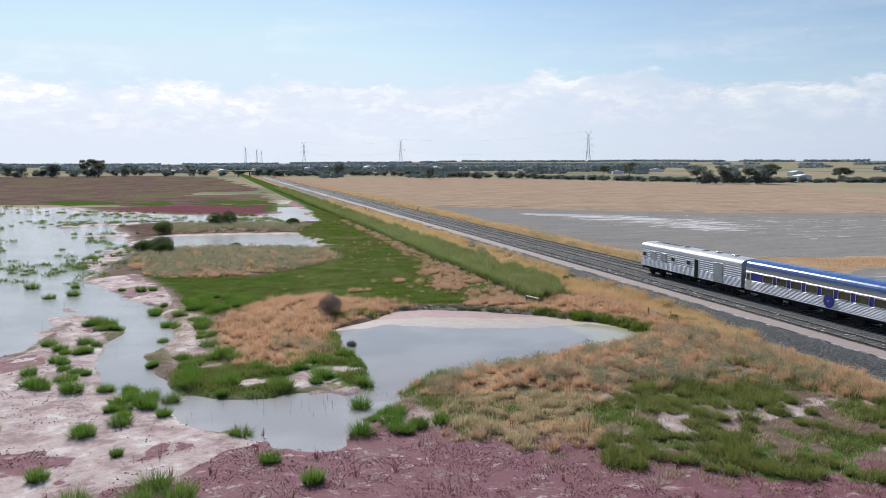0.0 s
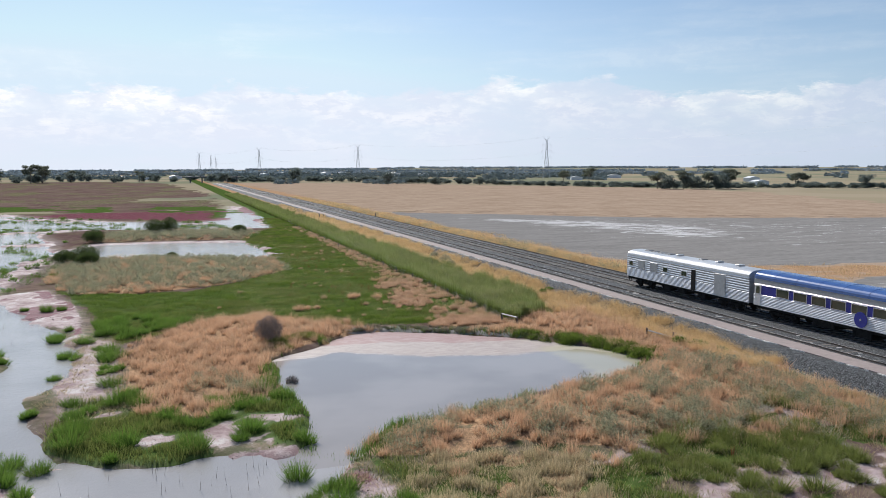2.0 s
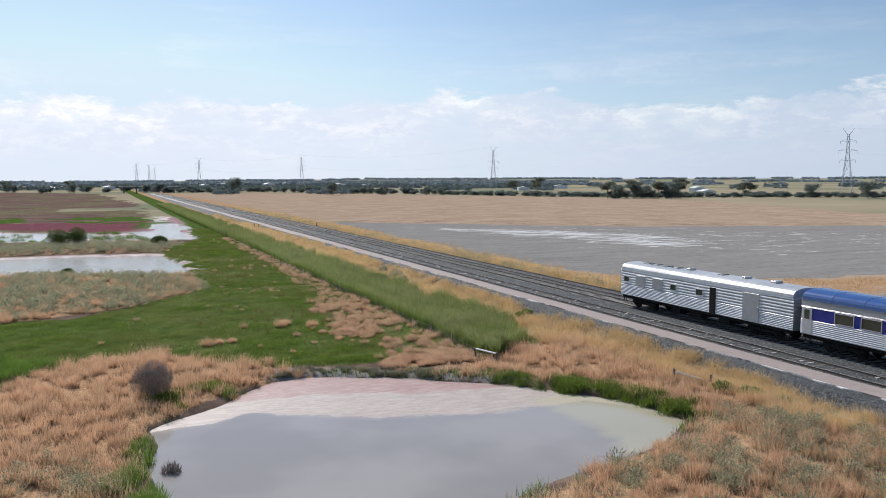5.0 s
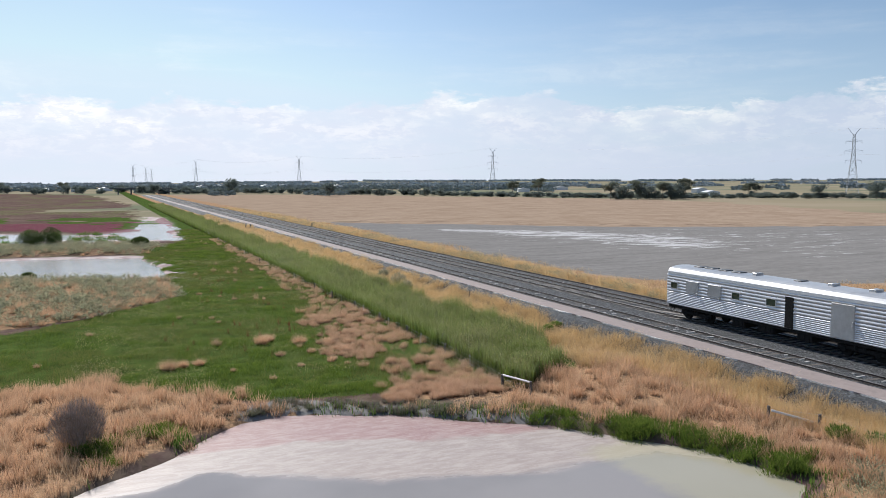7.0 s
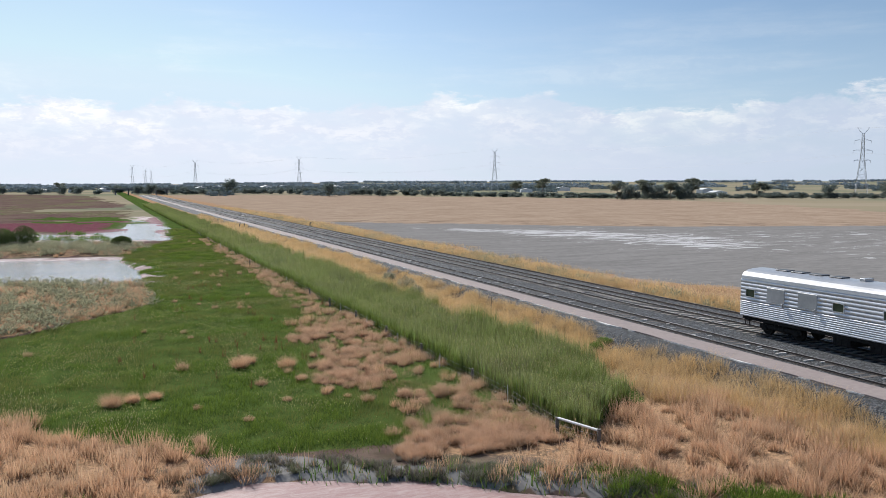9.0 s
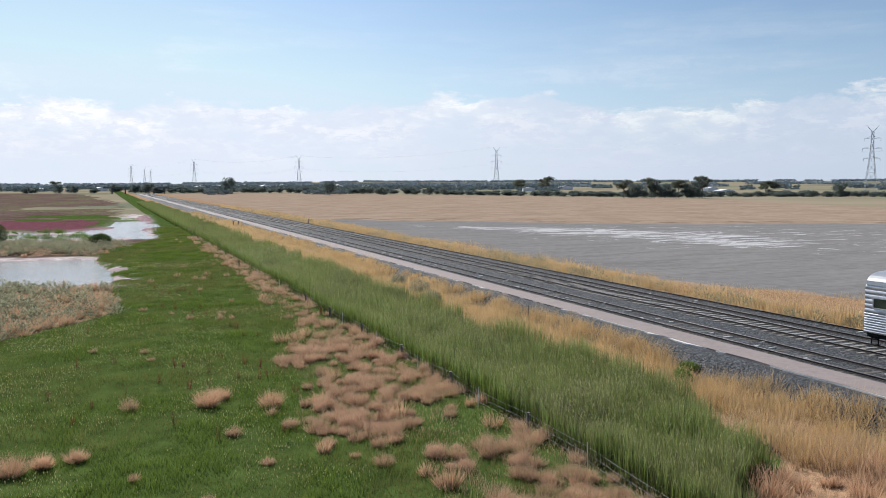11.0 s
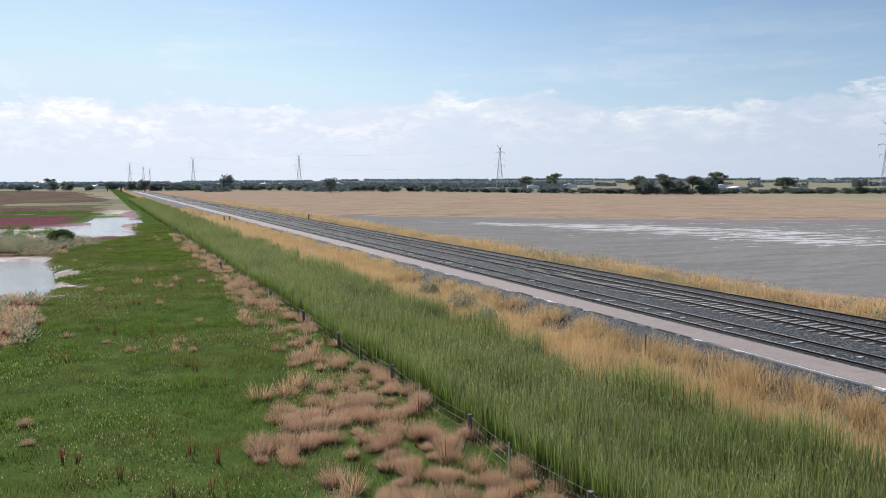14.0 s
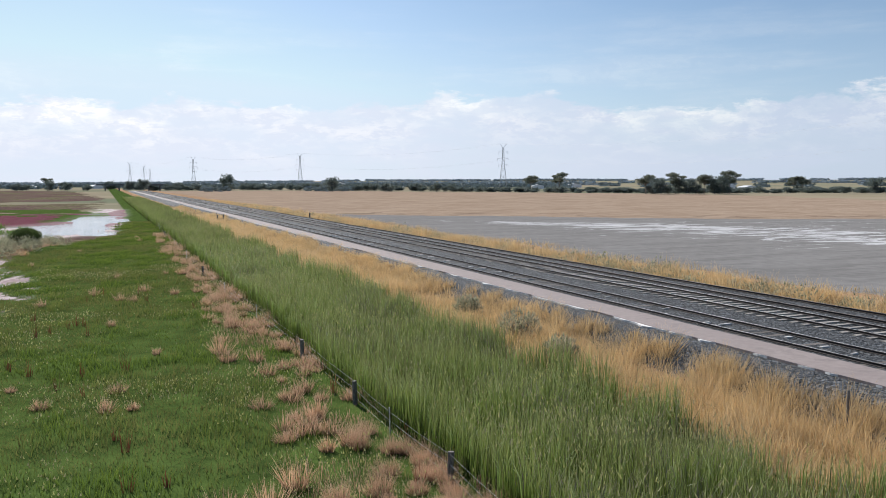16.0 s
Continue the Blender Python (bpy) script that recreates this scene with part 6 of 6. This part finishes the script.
# ---- fences ----
def fence(name, label, line, gap, y_posts, wires=3, brace=None):
    f = thing(name, label, "fence")
    pts = []
    for x, y in line:
        z = float(height(np.array([x]), np.array([y]))[0])
        pts.append(Vector((x, y, z)))
    tops = []
    for k, p in enumerate(pts):
        bm = bmesh.new()
        stout = k in y_posts
        lean = Vector((rng.normal(0, 0.03), rng.normal(0, 0.03), 0))
        if stout:
            rod(bm, p - Vector((0, 0, 0.2)), p + lean + Vector((0, 0, 0.74)), 0.085, 0.075, 9)
        else:
            rod(bm, p - Vector((0, 0, 0.2)), p + lean + Vector((0, 0, 0.85)), 0.018, 0.018, 6)
        part("post", bm, TIMBER if stout else GALV, f, "weathered timber post" if stout else "thin steel post")
        tops.append(p)
    for k in range(wires):
        z = 0.22 + 0.48 * k / (wires - 1)
        bm = bmesh.new()
        for a, b in zip(tops, tops[1:]):
            mid = (a + b) / 2 + Vector((0, 0, z - 0.03))
            rod(bm, a + Vector((0, 0, z)), mid, 0.003, sides=3), rod(bm, mid, b + Vector((0, 0, z)), 0.003, sides=3)
        part("wire", bm, GALV, f, "thin galvanised fence wire")
    return f


line = [(-16.8, 80.6), (-17.4, 82.7), (-17.0, 88), (-16.9, 92.2), (-17.2, 96), (-16.9, 99.5), (-17.2, 103), (-16.9, 106.2), (-17.1, 110), (-16.9, 113.4), (-17.1, 117), (-17.0, 120.6), (-17.0, 127.9), (-17.2, 137), (-17.4, 147), (-17.5, 158), (-17.4, 172), (-17.2, 188), (-17.0, 206), (-16.5, 226), (-16, 250)]
f = fence("wire_fence", "wire fence with weathered posts along the meadow", line, 8, {0, 1, 3, 5, 7, 9, 11, 12, 15, 18})
bm = bmesh.new()
z = float(height(np.array([-16.9]), np.array([82.0]))[0])
rod(bm, (-16.8, 80.6, z + 0.72), (-17.4, 82.7, z + 0.72), 0.055, sides=10)
part("brace_rail", bm, WHITE_PIPE, f, "white horizontal brace pipe")
line = [(-9.3, 71.2), (-7.8, 69.6), (-7.5, 64), (-7.4, 57), (-7.3, 50), (-7.2, 43), (-7.0, 36), (-6.9, 28)]
f = fence("wire_fence", "wire fence below the ballast shoulder", line, 7, {0, 1}, 2)
z = float(height(np.array([-8.6]), np.array([70.6]))[0])
bm = rod(bmesh.new(), (-9.3, 71.0, z + 0.62), (-7.7, 69.9, z + 0.15), 0.06, sides=10)
part("brace_rail", bm, WHITE_PIPE, f, "pale sloping brace pole")
for x, y in ((-5.9, 112.0),):
    bm = rod(bmesh.new(), (0, 0, -0.1), (0.02, 0, 1.25), 0.035, sides=6)
    z = float(height(np.array([x]), np.array([y]))[0])
    tagged(part("marker_post", bm, TIMBER, m=pose(x, y, z)), "thin wooden marker post in golden grass", "post")
for x, y in ((-5.4, 238), (-6.0, 241), (9.9, 239), (10.6, 242)):
    bm = rod(bmesh.new(), (0, 0, -0.1), (0.12, 0.1, 1.3), 0.13, 0.12, 8)
    z = float(height(np.array([x]), np.array([y]))[0])
    tagged(part("timber_stump", bm, DARK_GREY, m=pose(x, y, z)), "dark upright timber stump beside the railway", "stump")

# ---- power line ----
def pylon(x, y, tall, turn, arms):
    """Lattice transmission tower."""
    t = thing("transmission_tower", "grey steel lattice transmission tower", "pylon", pose(x, y, float(height(np.array([x]), np.array([y]))[0]), 0, 0, turn), "towers of the power line")
    s = tall / 55
    levels = [(0, 4.6), (9, 3.7), (17, 2.9), (24, 2.2), (30, 1.6), (36, 1.15), (41, 1.0), (46, 0.9), (50, 0.8)]
    bm = bmesh.new()
    for sx in (-1, 1):
        for sy in (-1, 1):
            for (z0, w0), (z1, w1) in zip(levels, levels[1:]):
                rod(bm, (sx * w0 * s, sy * w0 * s, z0 * s), (sx * w1 * s, sy * w1 * s, z1 * s), 0.16 * s, sides=4)
    part("legs", bm, TOWER_STEEL, t)
    bm = bmesh.new()
    for (z0, w0), (z1, w1) in zip(levels, levels[1:]):
        for a, b in (((-1, -1), (1, -1)), ((1, -1), (1, 1)), ((1, 1), (-1, 1)), ((-1, 1), (-1, -1))):
            p = [Vector((c[0] * w * s, c[1] * w * s, z * s)) for c in (a, b) for z, w in ((z0, w0), (z1, w1))]
            rod(bm, p[0], p[3], 0.09 * s, sides=3), rod(bm, p[2], p[1], 0.09 * s, sides=3), rod(bm, p[1], p[3], 0.08 * s, sides=3)
    part("bracing", bm, TOWER_STEEL, t)
    for z, w in arms:
        bm = bmesh.new()
        for sx in (-1, 1):
            for yy in (-0.8, 0.8):
                rod(bm, (sx * 0.9 * s, yy * s, z * s), (sx * w * s, 0, (z + 0.4) * s), 0.10 * s, sides=3)
                rod(bm, (sx * 0.9 * s, yy * s, (z + 1.8) * s), (sx * w * s, 0, (z + 0.4) * s), 0.08 * s, sides=3)
            rod(bm, (sx * w * s, 0, (z + 0.3) * s), (sx * w * s, 0, (z - 2.0) * s), 0.12 * s, sides=4)
        part("cross_arm", bm, TOWER_STEEL, t)
    bm = bmesh.new()
    for sx in (-1, 1):
        rod(bm, (sx * 0.7 * s, 0, 49.5 * s), (sx * 4.6 * s, 0, 55 * s), 0.14 * s, sides=3)
        rod(bm, (sx * 0.2 * s, 0, 49.5 * s), (sx * 4.6 * s, 0, 55 * s), 0.10 * s, sides=3)
    part("peak", bm, TOWER_STEEL, t)
    return t


def from_eye(bearing, far, eye=(-37.9, 43.2)):
    a = radians(bearing)
    return eye[0] + far * math.sin(a), eye[1] + far * math.cos(a)


ARMS = ((28, 6.0), (36, 7.0), (44, 6.0))
TOWERS = []
for bearing, far, tall in ((50.1, 790, 58), (26.6, 1144, 60), (12.9, 1500, 60), (5.95, 1670, 58), (1.95, 2150, 58), (2.75, 2500, 58), (3.1, 2900, 58)):
    x, y = from_eye(bearing, far)
    TOWERS.append((x, y, tall))
    pylon(x, y, tall, -bearing + 8, ARMS)
line_of = thing("power_lines", "thin overhead power cables between the towers", "cable")
for (x0, y0, h0), (x1, y1, h1) in zip([(640, 90, 58)] + TOWERS[:5], TOWERS[:6]):
    for side, z in ((-6.5, 34 / 55), (6.5, 34 / 55), (-4.6, 1.0), (4.6, 1.0)):
        bm = bmesh.new()
        pts = [Vector((x0 + (x1 - x0) * k / 12 + side, y0 + (y1 - y0) * k / 12, z * (h0 + (h1 - h0) * k / 12) - 36 * (k / 12) * (1 - k / 12))) for k in range(13)]
        for a, b in zip(pts, pts[1:]):
            rod(bm, a, b, 0.035, sides=3)
        part("cable", bm, TOWER_STEEL, line_of)


# ---- trees ----
def tree_parts(name, tall, spread_r, leaves, mat, seed, trunk_share=0.4, clumps=9, wide=0.7, low=False):
    """A gum: tapered, forking trunk, limbs, and separate leaf clumps with gaps."""
    g = np.random.default_rng(seed)
    t = thing(name, "", "tree")
    bm = bmesh.new()
    fork = Vector((g.normal(0, 0.2), g.normal(0, 0.2), tall * trunk_share))
    rod(bm, (0, 0, -0.3), fork, tall * 0.028, tall * 0.018, 8)
    centres = []
    for k in range(clumps):
        a, u = 2 * math.pi * (k + g.random() * 0.6) / clumps * 2.4, g.random()
        c = Vector((spread_r * (0.25 + 0.75 * u) * math.cos(a), spread_r * (0.25 + 0.75 * u) * math.sin(a), tall * (g.uniform(0.14, 0.82) if low else g.uniform(0.5, 0.9))))
        centres.append(c)
        rod(bm, fork if c.z > fork.z else fork * 0.5, c, tall * 0.011, tall * 0.004, 5)
    part("trunk", bm, BARK, t)
    each = leaves // (clumps + 2)
    pts, outs = [], []
    heart = [(Vector((0, 0, tall * (0.38 if low else 0.68))), spread_r * 0.82, 1.05 if low else 0.5)] * 2
    for c, r, squash in [(c, spread_r * g.uniform(0.34, 0.56), 0.9 if low else 0.6) for c in centres] + heart:
        way = g.normal(0, 1, (each, 3))
        way /= np.linalg.norm(way, axis=1)[:, None]
        p = way * (g.random(each) ** 0.4)[:, None] * np.array([r, r, r * squash]) * (0.7 + 0.6 * value_noise(way[:, :1] * 2 + 9, way[:, 1:2] * 2 + 9))
        pts.append(p + np.array(c)), outs.append(way[:, :2])
    p = np.concatenate(pts)
    p[:, 2] = np.maximum(p[:, 2], 0.05)
    blades("crown", p, np.full(len(p), wide), np.full(len(p), wide * 0.9), mat, "", "", 1.2, parent=t, out=np.concatenate(outs), rngs=g)
    return t


KINDS = [
    (tree_parts("gum_tree", 13.5, 5.0, 1250, LEAF_PALE, 1, 0.42, 10, 0.8), "tall olive gum tree with an open crown"),
    (tree_parts("gum_tree", 12.0, 5.5, 1350, LEAF, 2, 0.3, 12, 0.8, True), "broad dark gum tree reaching low"),
    (tree_parts("gum_tree", 9.5, 4.2, 950, LEAF, 3, 0.25, 10, 0.85, True), "rounded dark green paddock tree"),
    (tree_parts("gum_tree", 7.0, 3.6, 800, LEAF, 4, 0.2, 9, 0.8, True), "low dark bushy paddock tree"),
    (tree_parts("gum_tree", 15.0, 5.5, 1500, LEAF_PALE, 5, 0.5, 9, 0.8), "tall spreading gum tree on a bare trunk"),
]


def plant(kind, x, y, scale, turn=None, wide=1.0):
    t, label = KINDS[kind]
    z = float(height(np.array([x]), np.array([y]))[0])
    m = pose(x, y, z, 0, 0, rng.uniform(0, 360) if turn is None else turn)
    ob = copy_thing(t, m)
    ob.scale = (scale * wide, scale * wide, scale * rng.uniform(0.9, 1.1))
    tagged(ob, label, "tree", "paddock trees")


# gums across the stubble field
for bearing, far, kind, s in ((34.9, 548, 0, 1.0), (35.6, 540, 1, 0.9), (36.7, 552, 4, 0.9), (37.5, 545, 1, 0.85), (38.4, 552, 0, 0.95), (39.3, 548, 1, 1.05), (39.9, 555, 4, 0.85), (35.2, 546, 2, 0.75), (36.2, 544, 3, 0.8), (36.9, 550, 1, 0.7), (37.9, 548, 2, 0.8), (39.0, 546, 2, 0.85), (39.6, 552, 3, 0.9), (43.9, 640, 4, 0.75), (44.2, 636, 2, 0.7), (44.4, 640, 0, 0.8), (48.2, 620, 1, 0.9), (51.5, 610, 1, 1.0)):
    plant(kind, *from_eye(bearing, far), s)
# hedgerow along the field's far edge
for bearing in np.concatenate([np.arange(2.5, 23, 0.27), np.arange(23, 62, 0.2)]):
    far = float(np.interp(bearing, [5, 10, 18, 25, 31, 36, 45, 60], [860, 880, 720, 660, 600, 580, 600, 640]))
    if rng.random() < (0.3 if 13.6 < bearing < 16 or 21.0 < bearing < 22.4 else 0.9):
        plant(int(rng.choice([2, 3, 3])), *from_eye(bearing + rng.normal(0, 0.15), far * rng.uniform(1.0, 1.06)), rng.uniform(0.55, 0.95) * (0.62 if bearing > 23 else 1.0), None, 1.7 if bearing > 23 else 1.25)
for bearing, far, kind, s in ((8.3, 870, 1, 1.25), (5.2, 900, 2, 1.2), (4.6, 900, 2, 0.9), (3.2, 820, 3, 1.3), (2.4, 850, 3, 1.2), (1.2, 1000, 2, 1.4)):
    plant(kind, *from_eye(bearing, far), s)
# trees beyond the dark paddock
for bearing in np.arange(-20, 1.5, 0.42):
    thick = 0.95 if bearing < -8.5 else 0.35
    if rng.random() < thick:
        plant(int(rng.choice([1, 2, 2, 3])), *from_eye(bearing + rng.normal(0, 0.15), rng.uniform(880, 990)), rng.uniform(0.75, 1.25))
for bearing, far, kind, s in ((-9.0, 900, 4, 1.2), (-8.3, 905, 4, 1.35), (-11.0, 900, 4, 1.0), (-6.6, 930, 0, 1.0), (-2.3, 930, 4, 0.9)):
    plant(kind, *from_eye(bearing, far), s)
for t, label in KINDS:
    x, y = from_eye(rng.uniform(15, 30), 690)
    t.matrix_basis = pose(x, y, 0)
    tagged(t, label, "tree", "paddock trees")

# woods and windbreaks in the distance
n = 64000
bearing = rng.uniform(-30, 70, n)
ring = rng.choice(7, n, p=[0.07, 0.10, 0.13, 0.16, 0.18, 0.18, 0.18])
far = np.array([760.0, 980, 1250, 1600, 2100, 2800, 3700])[ring] * (1 + 0.12 * (value_noise(bearing * 0.35 + ring * 9, bearing * 0 + ring) - 0.5)) + rng.normal(0, 14, n)
cover = value_noise(bearing * (0.5 + 0.12 * ring) + 31 * ring, ring * 3.3 + bearing * 0)
ok = (cover > np.array([0.80, 0.60, 0.48, 0.40, 0.30, 0.22, 0.15])[ring] + np.array([0.1, 0.2, 0.28, 0.28, 0.25, 0.2, 0.1])[ring] * smooth(bearing, 30, 34) - np.array([0.0, 0.1, 0.2, 0.2, 0.15, 0.1, 0.0])[ring] * smooth(bearing, 4, 7) * (1 - smooth(bearing, 29, 31))) & ((ring > 1) | (bearing > 2))
bearing, far, ring = np.radians(bearing[ok]), far[ok], ring[ok]
x, y = -38 + far * np.sin(bearing), 43 + far * np.cos(bearing)
tall = np.array([5, 6, 7, 8, 8, 9, 10.0])[ring] * rng.uniform(0.5, 1.1, len(x))
r = grounded(x, y)
r[:, 2] += rng.random(len(x)) * tall * 0.75
size = 1.9 + far / 600
# both materials carry the haze in their colour
for sel, name, mat, label in ((ring < 4, "distant_woods", WOODS, "distant dark windbreaks and woods on the plain"), (ring >= 4, "horizon_woods", HORIZON_WOODS, "woods along the horizon, coloured as through haze")):
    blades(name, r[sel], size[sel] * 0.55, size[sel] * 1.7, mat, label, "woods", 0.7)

# far sheds, roofs and the bridge over the line
for bearing, far, w, h in ((0.2, 1250, 18, 3.5), (-1.5, 1150, 14, 3.2), (-3.5, 1180, 16, 3.5), (7.4, 1700, 26, 5), (9.2, 1750, 30, 5), (10.6, 1800, 24, 5), (15.5, 1500, 30, 5), (17.6, 1550, 22, 4.5), (40.8, 900, 16, 4), (41.5, 700, 14, 3.2), (28.8, 980, 14, 3.5), (31.4, 1200, 20, 4), (11.8, 1820, 30, 5), (6.3, 1650, 20, 4)):
    x, y = from_eye(bearing, far)
    z = float(height(np.array([x]), np.array([y]))[0])
    s = thing("farm_shed", "pale metal-roofed shed far across the plain", "shed", pose(x, y, z, 0, 0, rng.uniform(-30, 30)), "far sheds")
    part("wall", box(bmesh.new(), (-w / 2, -4, -0.2), (w / 2, 4, h)), SHED, s)
    part("roof", extruded([(-w / 2 - 0.4, h), (w / 2 + 0.4, h), (0, h + w * 0.1)], -4.4, 4.4), SHED, s, "pale pitched metal roof")
b = thing("rail_overbridge", "low dark road bridge over the railway", "bridge", pose(3, 905, 0))
part("deck", box(bmesh.new(), (-34, -4, 5.2), (26, 4, 6.6), 0.1), BRIDGE, b)
for x in (-26, -14, 12, 22):
    part("pier", box(bmesh.new(), (x - 0.6, -3, -0.2), (x + 0.6, 3, 5.2), 0.05), BRIDGE, b)
